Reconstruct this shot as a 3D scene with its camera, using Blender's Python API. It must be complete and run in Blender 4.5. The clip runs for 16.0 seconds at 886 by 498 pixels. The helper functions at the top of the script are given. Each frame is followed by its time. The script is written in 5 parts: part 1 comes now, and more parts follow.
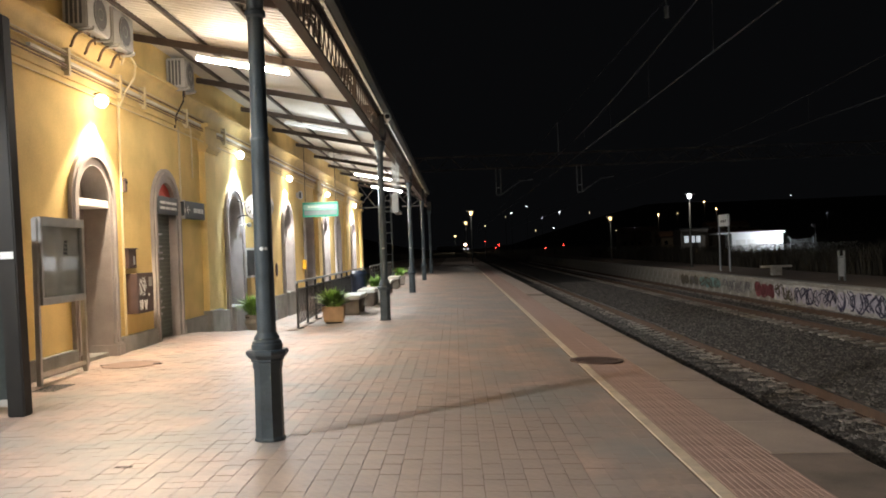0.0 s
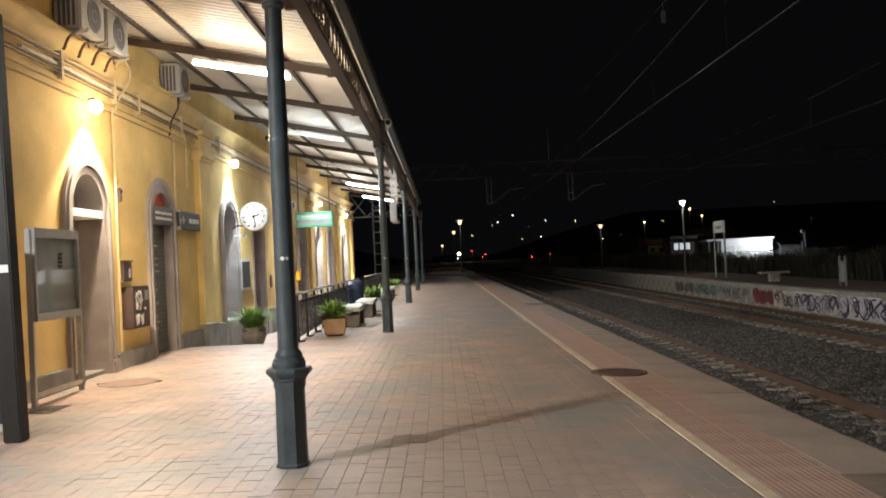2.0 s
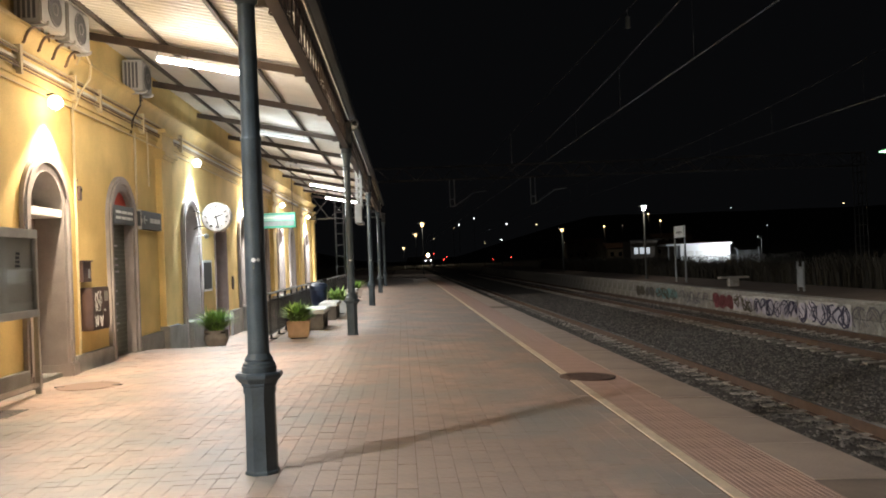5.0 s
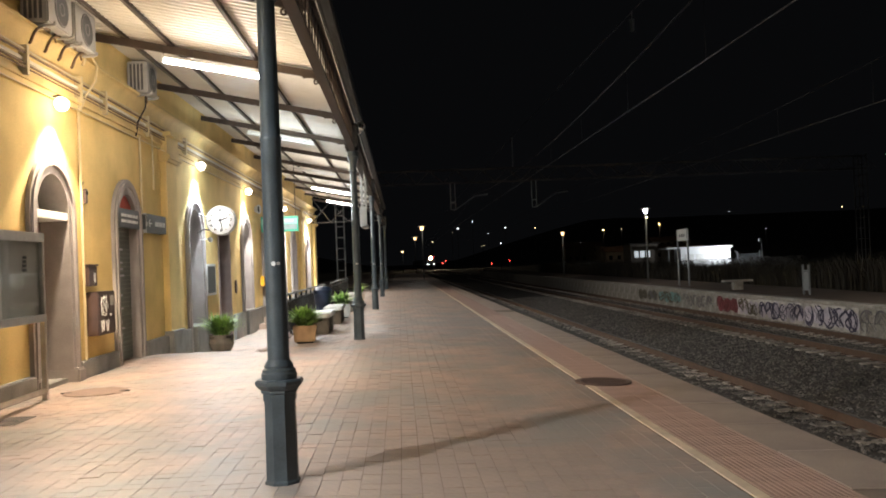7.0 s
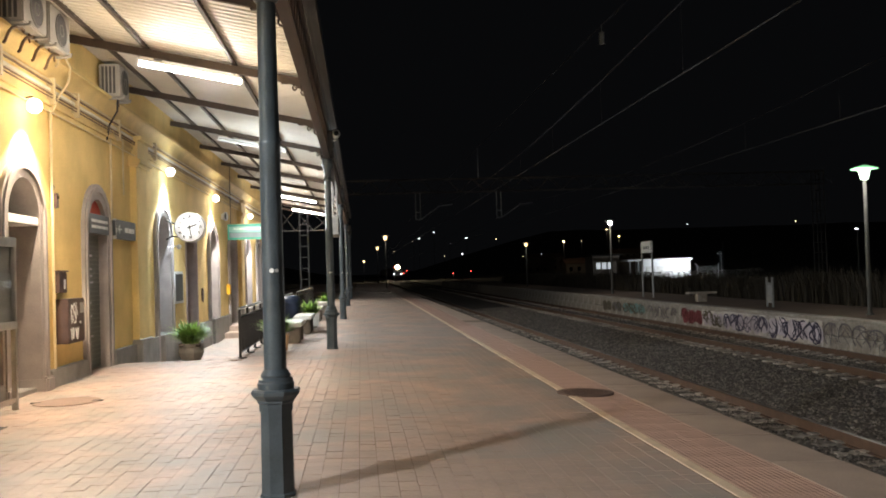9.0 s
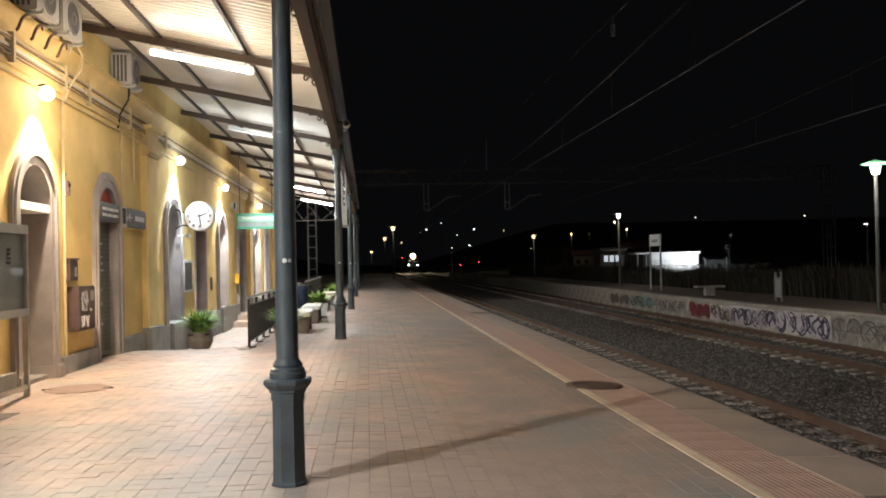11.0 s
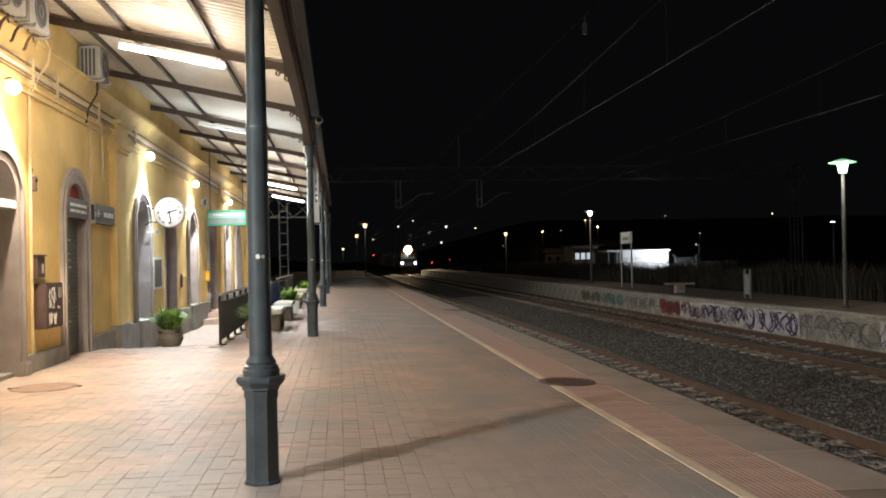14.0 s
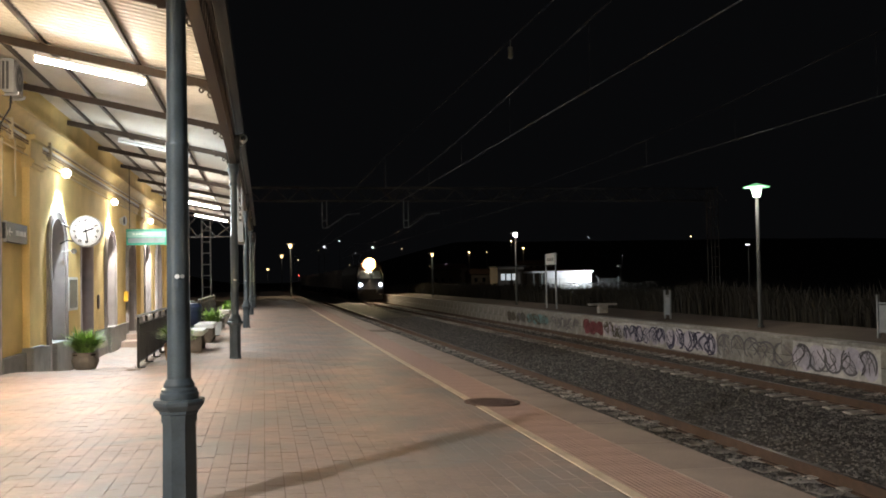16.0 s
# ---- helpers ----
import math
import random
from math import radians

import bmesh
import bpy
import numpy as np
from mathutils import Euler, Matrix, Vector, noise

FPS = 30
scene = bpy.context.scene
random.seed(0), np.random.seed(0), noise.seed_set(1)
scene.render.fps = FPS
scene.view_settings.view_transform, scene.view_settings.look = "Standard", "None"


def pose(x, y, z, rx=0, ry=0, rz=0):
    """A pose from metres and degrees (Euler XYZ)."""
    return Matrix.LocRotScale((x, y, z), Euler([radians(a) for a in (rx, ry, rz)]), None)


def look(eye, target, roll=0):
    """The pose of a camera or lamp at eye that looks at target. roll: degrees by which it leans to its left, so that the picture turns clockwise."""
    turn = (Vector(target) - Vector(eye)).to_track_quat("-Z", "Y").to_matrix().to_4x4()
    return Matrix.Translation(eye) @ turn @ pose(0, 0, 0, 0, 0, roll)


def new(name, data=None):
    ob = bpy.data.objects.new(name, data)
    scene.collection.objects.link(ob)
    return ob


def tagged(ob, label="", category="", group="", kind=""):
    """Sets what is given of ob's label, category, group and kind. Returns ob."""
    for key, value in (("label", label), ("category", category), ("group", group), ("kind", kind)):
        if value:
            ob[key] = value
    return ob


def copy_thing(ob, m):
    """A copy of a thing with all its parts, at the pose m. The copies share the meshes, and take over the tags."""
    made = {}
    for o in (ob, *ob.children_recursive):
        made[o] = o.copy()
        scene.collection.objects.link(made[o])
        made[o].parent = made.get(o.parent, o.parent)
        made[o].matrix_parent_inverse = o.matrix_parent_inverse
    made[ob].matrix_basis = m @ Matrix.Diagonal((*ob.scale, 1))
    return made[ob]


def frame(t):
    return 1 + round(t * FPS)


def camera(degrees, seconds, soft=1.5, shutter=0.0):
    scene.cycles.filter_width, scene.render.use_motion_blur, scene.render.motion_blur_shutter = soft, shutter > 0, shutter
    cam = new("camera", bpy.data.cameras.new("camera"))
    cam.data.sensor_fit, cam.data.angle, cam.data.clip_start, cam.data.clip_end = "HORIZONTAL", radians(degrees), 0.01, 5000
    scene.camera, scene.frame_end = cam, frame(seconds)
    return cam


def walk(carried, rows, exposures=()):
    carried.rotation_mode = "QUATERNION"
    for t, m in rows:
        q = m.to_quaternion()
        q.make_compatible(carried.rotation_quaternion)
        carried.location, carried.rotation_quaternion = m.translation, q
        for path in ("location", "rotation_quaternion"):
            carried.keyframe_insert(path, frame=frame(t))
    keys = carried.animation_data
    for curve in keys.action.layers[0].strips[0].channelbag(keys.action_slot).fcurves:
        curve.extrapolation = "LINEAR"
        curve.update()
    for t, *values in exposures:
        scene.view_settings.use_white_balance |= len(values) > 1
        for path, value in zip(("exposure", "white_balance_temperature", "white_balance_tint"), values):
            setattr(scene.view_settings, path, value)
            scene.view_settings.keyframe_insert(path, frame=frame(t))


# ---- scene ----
cam = camera(53.7, 16.0, 1.8)
PATH = [
    (0, (-0.5, -0.159, 1.498), (-0.529, 1.841, 1.497), -2.1),
    (0.5, (-0.627, -0.154, 1.505), (-0.646, 1.845, 1.505), -2.7),
    (1, (-0.668, 0.065, 1.491), (-0.68, 2.065, 1.504), -3.0),
    (1.5, (-0.705, 0.229, 1.499), (-0.715, 2.229, 1.524), -2.7),
    (2, (-0.883, 0.364, 1.499), (-0.878, 2.364, 1.519), -2.7),
    (2.5, (-0.979, 0.426, 1.508), (-0.931, 2.426, 1.522), -2.6),
    (3, (-0.965, 0.433, 1.513), (-0.887, 2.431, 1.533), -2.2),
    (3.5, (-0.968, 0.463, 1.511), (-0.88, 2.461, 1.532), -2.1),
    (4, (-0.966, 0.466, 1.51), (-0.873, 2.463, 1.534), -2.1),
    (6.5, (-1.105, 0.554, 1.504), (-1.012, 2.552, 1.522), -2.4),
    (7, (-1.171, 0.65, 1.513), (-1.072, 2.648, 1.543), -2.3),
    (7.5, (-1.263, 0.7, 1.521), (-1.141, 2.696, 1.566), -2.0),
    (8, (-1.367, 0.742, 1.519), (-1.206, 2.735, 1.567), -1.8),
    (8.5, (-1.428, 0.753, 1.517), (-1.241, 2.744, 1.558), -1.6),
    (9, (-1.456, 0.76, 1.511), (-1.266, 2.751, 1.561), -1.8),
    (9.5, (-1.468, 0.747, 1.515), (-1.296, 2.739, 1.566), -1.3),
    (12, (-1.506, 0.772, 1.514), (-1.328, 2.764, 1.533), -1.1),
    (12.5, (-1.51, 0.782, 1.51), (-1.313, 2.772, 1.529), -1.1),
    (13, (-1.512, 0.792, 1.509), (-1.3, 2.781, 1.531), -1.0),
    (13.5, (-1.517, 0.791, 1.507), (-1.294, 2.778, 1.53), -1.0),
    (14, (-1.514, 0.789, 1.507), (-1.277, 2.775, 1.53), -1.2),
    (14.5, (-1.518, 0.82, 1.508), (-1.263, 2.804, 1.526), -1.1),
    (15, (-1.506, 0.815, 1.504), (-1.184, 2.788, 1.543), -1.0),
    (15.5, (-1.494, 0.806, 1.505), (-1.12, 2.77, 1.553), -1.0),
    (16, (-1.5, 0.808, 1.504), (-1.097, 2.766, 1.571), -1.1),
]
walk(cam, [(t, look(eye, target, roll)) for t, eye, target, roll in PATH])


# ---- light ----
world = bpy.data.worlds.new("night_sky")
scene.world = world
world.use_nodes = True
world.node_tree.nodes["Background"].inputs[0].default_value = (0.84, 0.88, 1.0, 1)
world.node_tree.nodes["Background"].inputs[1].default_value = 0.0028

WARM, WHITE, COOL, GREENISH = (1.0, 0.83, 0.60), (1.0, 0.95, 0.85), (0.9, 0.95, 1.0), (0.72, 1.0, 0.78)


def point_lamp(name, place, watts, colour, parent=None, size=0.05):
    data = bpy.data.lights.new(name, "POINT")
    data.energy, data.color, data.shadow_soft_size = watts, colour, size
    ob = new(name, data)
    ob.location = place
    if parent:
        ob.parent = parent
    return ob


def spot_lamp(name, place, watts, colour, parent, degrees=172, blend=0.25, lean=0):
    data = bpy.data.lights.new(name, "SPOT")
    data.energy, data.color, data.shadow_soft_size = watts, colour, 0.05
    data.spot_size, data.spot_blend = radians(degrees), blend
    ob = new(name, data)
    ob.matrix_basis = pose(*place, 0, -lean, 0)
    ob.parent = parent
    return ob


# ---- materials ----
def material(name, colour, rough=0.7, metal=0.0, var=0.25, scale=6.0, fine=60.0, bump=0.15, tint=None, emit=None, spec=0.5, per_piece=0.0, coord="Object", blotch=None):
    m = bpy.data.materials.new(name)
    m.use_nodes = True
    nt = m.node_tree
    b = nt.nodes["Principled BSDF"]
    if emit:
        b.inputs["Base Color"].default_value = (*colour, 1)
        b.inputs["Emission Color"].default_value = (*colour, 1)
        b.inputs["Emission Strength"].default_value = emit
        return m
    tc = nt.nodes.new("ShaderNodeTexCoord")
    n1, n2 = nt.nodes.new("ShaderNodeTexNoise"), nt.nodes.new("ShaderNodeTexNoise")
    n1.inputs["Scale"].default_value, n1.inputs["Detail"].default_value = scale, 6
    n2.inputs["Scale"].default_value, n2.inputs["Detail"].default_value = fine, 4
    for n in (n1, n2):
        nt.links.new(tc.outputs[coord], n.inputs["Vector"])
    add = nt.nodes.new("ShaderNodeMath")
    add.operation = "MULTIPLY_ADD"
    nt.links.new(n1.outputs[0], add.inputs[0])
    add.inputs[1].default_value = 0.7
    fac2 = nt.nodes.new("ShaderNodeMath")
    fac2.operation = "MULTIPLY"
    nt.links.new(n2.outputs[0], fac2.inputs[0])
    fac2.inputs[1].default_value = 0.3
    nt.links.new(fac2.outputs[0], add.inputs[2])
    last = add.outputs[0]
    if per_piece:
        info = nt.nodes.new("ShaderNodeObjectInfo")
        geo = nt.nodes.new("ShaderNodeNewGeometry")
        both = nt.nodes.new("ShaderNodeMath")
        both.operation = "ADD"
        nt.links.new(info.outputs["Random"], both.inputs[0])
        nt.links.new(geo.outputs["Random Per Island"], both.inputs[1])
        fr = nt.nodes.new("ShaderNodeMath")
        fr.operation = "FRACT"
        nt.links.new(both.outputs[0], fr.inputs[0])
        mixp = nt.nodes.new("ShaderNodeMath")
        mixp.operation = "MULTIPLY_ADD"
        nt.links.new(fr.outputs[0], mixp.inputs[0])
        mixp.inputs[1].default_value = per_piece
        sub = nt.nodes.new("ShaderNodeMath")
        sub.operation = "SUBTRACT"
        nt.links.new(last, sub.inputs[0])
        sub.inputs[1].default_value = per_piece / 2
        nt.links.new(sub.outputs[0], mixp.inputs[2])
        last = mixp.outputs[0]
    ramp = nt.nodes.new("ShaderNodeValToRGB")
    lo = tuple(c * (1 - var) for c in (tint or colour))
    hi = tuple(min(1, c * (1 + var)) for c in colour)
    ramp.color_ramp.elements[0].position, ramp.color_ramp.elements[1].position = 0.3, 0.7
    ramp.color_ramp.elements[0].color, ramp.color_ramp.elements[1].color = (*lo, 1), (*hi, 1)
    nt.links.new(last, ramp.inputs[0])
    tone = ramp.outputs[0]
    if blotch:
        worn, size, lo_f, hi_f = blotch
        n3 = nt.nodes.new("ShaderNodeTexNoise")
        n3.inputs["Scale"].default_value, n3.inputs["Detail"].default_value, n3.inputs["Distortion"].default_value = size, 5, 0.6
        nt.links.new(tc.outputs[coord], n3.inputs["Vector"])
        edge = nt.nodes.new("ShaderNodeMapRange")
        edge.inputs[1].default_value, edge.inputs[2].default_value = lo_f, hi_f
        nt.links.new(n3.outputs[0], edge.inputs[0])
        mx = nt.nodes.new("ShaderNodeMix")
        mx.data_type = "RGBA"
        nt.links.new(edge.outputs[0], mx.inputs[0])
        nt.links.new(tone, mx.inputs[6])
        mx.inputs[7].default_value = (*worn, 1)
        tone = mx.outputs[2]
    nt.links.new(tone, b.inputs["Base Color"])
    b.inputs["Metallic"].default_value = metal
    b.inputs["Specular IOR Level"].default_value = spec
    rr = nt.nodes.new("ShaderNodeMapRange")
    nt.links.new(last, rr.inputs[0])
    rr.inputs[3].default_value, rr.inputs[4].default_value = max(0.03, rough - 0.12), min(1, rough + 0.12)
    nt.links.new(rr.outputs[0], b.inputs["Roughness"])
    if bump:
        bp = nt.nodes.new("ShaderNodeBump")
        bp.inputs["Strength"].default_value, bp.inputs["Distance"].default_value = bump, 0.01
        nt.links.new(last, bp.inputs["Height"])
        nt.links.new(bp.outputs[0], b.inputs["Normal"])
    return m


M = {
    "yellow": material("yellow_render", (0.74, 0.545, 0.215), 0.85, var=0.13, scale=1.3, fine=35, bump=0.25, tint=(0.64, 0.46, 0.17)),
    "grey_trim": material("grey_painted_stone", (0.33, 0.295, 0.28), 0.75, var=0.2, scale=3, fine=50, bump=0.2),
    "plinth": material("grey_cement_plinth", (0.25, 0.24, 0.22), 0.85, var=0.3, scale=3, fine=40, bump=0.4),
    "cornice": material("ochre_cornice", (0.60, 0.44, 0.18), 0.8, var=0.18, scale=2, fine=40, bump=0.2),
    "paver": material("clay_paver", (0.44, 0.318, 0.255), 0.5, var=0.27, scale=1.3, fine=22, bump=0.8, tint=(0.385, 0.295, 0.24), per_piece=0.10, blotch=((0.31, 0.282, 0.255), 0.9, 0.42, 0.66)),
    "joint": material("dark_joint", (0.22, 0.165, 0.13), 0.95, var=0.4, scale=2, fine=90),
    "slab": material("worn_concrete_slab", (0.40, 0.31, 0.255), 0.8, var=0.25, scale=1.5, fine=45, bump=0.3),
    "tactile": material("red_tactile_tile", (0.40, 0.262, 0.21), 0.7, var=0.25, scale=2.5, fine=60, bump=0.2),
    "stripe": material("worn_yellow_line", (0.62, 0.50, 0.37), 0.75, var=0.25, scale=5, fine=60, bump=0.1),
    "iron": material("dark_green_grey_iron", (0.055, 0.07, 0.08), 0.42, 0.1, var=0.35, scale=5, fine=70, bump=0.25),
    "iron_dark": material("black_iron", (0.018, 0.016, 0.014), 0.55, 0.3, var=0.3, scale=6, fine=60),
    "canopy_iron": material("rusty_brown_canopy_iron", (0.062, 0.043, 0.032), 0.6, 0.2, var=0.35, scale=4, fine=50, bump=0.25),
    "hose": material("brown_hose_lagging", (0.16, 0.10, 0.055), 0.75, var=0.25),
    "rust": material("rusty_rail", (0.105, 0.060, 0.038), 0.8, 0.2, var=0.35, scale=6, fine=80, bump=0.3),
    "rail_top": material("polished_rail_top", (0.15, 0.125, 0.105), 0.42, 1.0, var=0.15, scale=4, fine=50, bump=0.04),
    "sleeper": material("concrete_sleeper", (0.38, 0.335, 0.29), 0.9, var=0.5, scale=5, fine=60, bump=0.4, per_piece=0.3),
    "ballast": material("ballast_stone", (0.142, 0.126, 0.114), 0.9, var=0.75, scale=7, fine=60, bump=0.6, per_piece=0.35),
    "ballast_bed": material("packed_ballast", (0.080, 0.068, 0.059), 0.95, var=0.75, scale=22, fine=90, bump=1.0),
    "earth": material("dark_earth", (0.07, 0.065, 0.05), 0.95, var=0.4, scale=0.4, fine=6, bump=0.4),
    "concrete": material("stained_concrete", (0.44, 0.41, 0.37), 0.9, var=0.4, scale=1.2, fine=14, bump=0.4, tint=(0.26, 0.225, 0.18), blotch=((0.20, 0.165, 0.125), 2.3, 0.52, 0.74)),
    "platform_far": material("brown_platform_surface", (0.14, 0.10, 0.075), 0.9, var=0.3, scale=1, fine=20, bump=0.3),
    "roof": material("white_corrugated_sheet", (0.64, 0.61, 0.55), 0.42, var=0.1, scale=2, fine=30, bump=0.05, spec=0.35),
    "white_metal": material("white_enamelled_metal", (0.66, 0.66, 0.64), 0.45, var=0.12, scale=5, fine=50, bump=0.05),
    "grille": material("grey_grille", (0.075, 0.07, 0.065), 0.6, var=0.2, scale=8, fine=70),
    "brown_door": material("brown_grey_painted_wood", (0.25, 0.19, 0.17), 0.65, var=0.2, scale=4, fine=50, bump=0.2),
    "grey_door": material("grey_painted_shutter_board", (0.44, 0.43, 0.43), 0.6, var=0.15, scale=3, fine=50, bump=0.15),
    "shutter": material("grey_green_roller_shutter", (0.15, 0.16, 0.135), 0.5, 0.3, var=0.25, scale=4, fine=60, bump=0.1),
    "red": material("red_panel", (0.42, 0.06, 0.04), 0.6, var=0.2),
    "dark": material("black_paint_and_void_shade", (0.02, 0.02, 0.02), 0.8, var=0.2),
    "sign_dark": material("dark_enamel_sign", (0.045, 0.05, 0.05), 0.4, var=0.15, bump=0.03),
    "pale_bar": material("pale_lettering", (0.72, 0.72, 0.70), 0.6, var=0.08, bump=0),
    "white_paint": material("white_paint", (0.8, 0.8, 0.78), 0.55, var=0.06, bump=0.03),
    "black_paint": material("black_paint", (0.012, 0.012, 0.014), 0.5, var=0.1, bump=0),
    "brown_box": material("brown_painted_steel", (0.085, 0.05, 0.04), 0.5, 0.1, var=0.25, scale=6, fine=60, bump=0.1),
    "alu": material("satin_aluminium", (0.50, 0.49, 0.46), 0.4, 0.6, var=0.15, scale=6, fine=60, bump=0.05),
    "paper": material("pinned_grey_board", (0.40, 0.38, 0.34), 0.7, var=0.12, scale=3, fine=40),
    "pot": material("terracotta_concrete_planter", (0.40, 0.26, 0.15), 0.85, var=0.25, scale=6, fine=60, bump=0.4),
    "pot_grey": material("grey_concrete_planter", (0.20, 0.175, 0.145), 0.9, var=0.35, scale=6, fine=60, bump=0.4),
    "soil": material("potting_soil", (0.04, 0.028, 0.02), 0.95),
    "leaf": material("green_leaf", (0.24, 0.38, 0.09), 0.5, var=0.5, scale=8, fine=40, bump=0, per_piece=0.5),
    "leaf_dark": material("dry_reed", (0.032, 0.026, 0.017), 0.85, var=0.5, scale=3, fine=20, bump=0, per_piece=0.5),
    "bench": material("pale_stone_bench", (0.55, 0.52, 0.47), 0.8, var=0.2, scale=5, fine=50, bump=0.3),
    "bin_blue": material("dark_blue_plastic", (0.02, 0.03, 0.06), 0.45, var=0.2),
    "pipe": material("cream_painted_pipe", (0.55, 0.45, 0.26), 0.6, var=0.15),
    "cable": material("dark_cable", (0.03, 0.025, 0.02), 0.7, var=0.2),
    "galv": material("galvanised_steel", (0.30, 0.31, 0.31), 0.5, 0.5, var=0.2, scale=6, fine=60),
    "gantry": material("weathered_lattice_steel", (0.08, 0.075, 0.07), 0.8, 0.2, var=0.25),
    "wire": material("dull_copper_wire", (0.03, 0.028, 0.026), 0.6, 0.3, var=0.2),
    "loco": material("dark_loco_paint", (0.012, 0.012, 0.016), 0.5, var=0.2, scale=2, fine=30, bump=0.05),
    "loco_low": material("grimy_underframe", (0.02, 0.02, 0.02), 0.8, var=0.3),
    "wagon": material("dull_wagon_side", (0.46, 0.41, 0.37), 0.6, var=0.3, scale=1.5, fine=20, bump=0.1),
    "glass_dark": material("dark_window_glass", (0.01, 0.012, 0.015), 0.08, var=0.1, bump=0),
    "dark_pane": material("dark_green_grey_pane", (0.045, 0.052, 0.05), 0.16, var=0.3, scale=1.5, fine=20, bump=0.02),
    "trunking": material("yellowed_cable_trunking", (0.60, 0.55, 0.42), 0.6, var=0.15),
    "shed": material("white_shed_wall", (0.78, 0.79, 0.8), 0.7, var=0.08, scale=1, fine=10),
    "house": material("hillside_house_render", (0.13, 0.11, 0.09), 0.9, var=0.3, scale=0.2, fine=2),
    "tube": material("fluorescent_tube", (1.0, 0.955, 0.90), emit=106),
    "glow_warm": material("warm_lamp_glow", (1.0, 0.64, 0.29), emit=2.8),
    "glow_globe": material("pale_globe_glow", (1.0, 0.9, 0.78), emit=14),
    "glow_globe_cool": material("cool_globe_glow", (0.92, 0.95, 1.0), emit=14),
    "glow_lamp_warm": material("warm_globe_glow", (1.0, 0.78, 0.48), emit=22),
    "glow_white": material("white_lamp_glow", (0.95, 0.95, 1.0), emit=60),
    "glow_green": material("greenish_lantern_glow", (0.75, 1.0, 0.75), emit=4.0),
    "glow_red": material("red_signal_glow", (1.0, 0.05, 0.04), emit=14),
    "glow_town": material("town_light_glow", (0.95, 0.93, 1.0), emit=4.5),
    "glow_town_warm": material("warm_town_light_glow", (1.0, 0.72, 0.35), emit=6),
    "lit_pane": material("lit_window_pane", (0.85, 0.93, 1.0), emit=0.55),
    "head_top": material("headlight_glow", (1.0, 0.8, 0.5), emit=650),
    "head_ring": material("warm_bloom_glow", (1.0, 0.5, 0.18), emit=2.0),
    "head_low": material("marker_light_glow", (0.85, 0.9, 1.0), emit=12),
    "clock_face": material("lit_clock_face", (1.0, 0.98, 0.95), emit=0.62),
    "green_sign": material("green_sign_face", (0.012, 0.26, 0.165), 0.35, var=0.08, bump=0),
    "green_pale": material("pale_green_sign_band", (0.20, 0.42, 0.36), 0.4, var=0.1, bump=0),
    "sign_grey": material("blue_grey_sign_band", (0.16, 0.21, 0.22), 0.4, var=0.15, bump=0),
    "green_text": material("whitish_sign_text", (0.55, 0.68, 0.62), 0.5, var=0.1, bump=0),
    "ac_grey": material("weathered_ac_casing", (0.36, 0.34, 0.305), 0.5, var=0.15, scale=4, fine=40, bump=0.05),
    "eave": material("near_black_roof_board", (0.008, 0.007, 0.006), 0.9, var=0.2),
    "post": material("dull_lamp_post_steel", (0.085, 0.085, 0.08), 0.65, 0.2, var=0.2),
    "whitewash": material("patchy_whitewash", (0.60, 0.57, 0.53), 0.9, var=0.4, scale=2.2, fine=25, bump=0.2, tint=(0.42, 0.38, 0.34)),
    "cover_stain": material("dusty_clay_cover", (0.25, 0.17, 0.13), 0.7, var=0.25, scale=6, fine=50, bump=0.3),
    "grey_spray": material("faded_grey_spray", (0.15, 0.135, 0.14), 0.8, var=0.3, bump=0),
    "red_dark": material("dark_red_spray", (0.14, 0.02, 0.025), 0.7, var=0.2, bump=0),
    "hood_green": material("greenish_lit_hood", (0.35, 0.9, 0.45), emit=0.6),
    "purple": material("purple_spray_paint", (0.055, 0.047, 0.085), 0.7, var=0.4, bump=0),
    "violet_pale": material("pale_spray_paint", (0.62, 0.57, 0.62), 0.8, var=0.25, scale=3, fine=20, bump=0, tint=(0.46, 0.41, 0.48)),
    "red_spray": material("red_spray_paint", (0.23, 0.06, 0.065), 0.8, var=0.5, scale=5, fine=30, bump=0),
    "teal_spray": material("teal_spray_paint", (0.17, 0.30, 0.29), 0.7, var=0.3, bump=0),
    "moss": material("dark_stain", (0.12, 0.10, 0.07), 0.9, var=0.3),
    "yellow_box": material("yellow_plastic", (0.75, 0.42, 0.03), 0.4, var=0.08),
    "cover": material("rusty_cast_iron_cover", (0.13, 0.08, 0.062), 0.75, 0.1, var=0.3, scale=12, fine=80, bump=0.5),
}
glass = bpy.data.materials.new("clear_glass")
glass.use_nodes = True
gb = glass.node_tree.nodes["Principled BSDF"]
gb.inputs["Base Color"].default_value = (0.95, 0.97, 0.96, 1)
gb.inputs["Transmission Weight"].default_value, gb.inputs["Roughness"].default_value, gb.inputs["IOR"].default_value = 1.0, 0.03, 1.5
M["glass"] = glass


# ---- mesh helpers ----
def box(bm, x0, x1, y0, y1, z0, z1, m=None):
    vs = [bm.verts.new(Vector((x, y, z)) if m is None else m @ Vector((x, y, z))) for z in (z0, z1) for y in (y0, y1) for x in (x0, x1)]
    for f in ((0, 2, 3, 1), (4, 5, 7, 6), (0, 1, 5, 4), (1, 3, 7, 5), (3, 2, 6, 7), (2, 0, 4, 6)):
        bm.faces.new([vs[i] for i in f])
    return bm


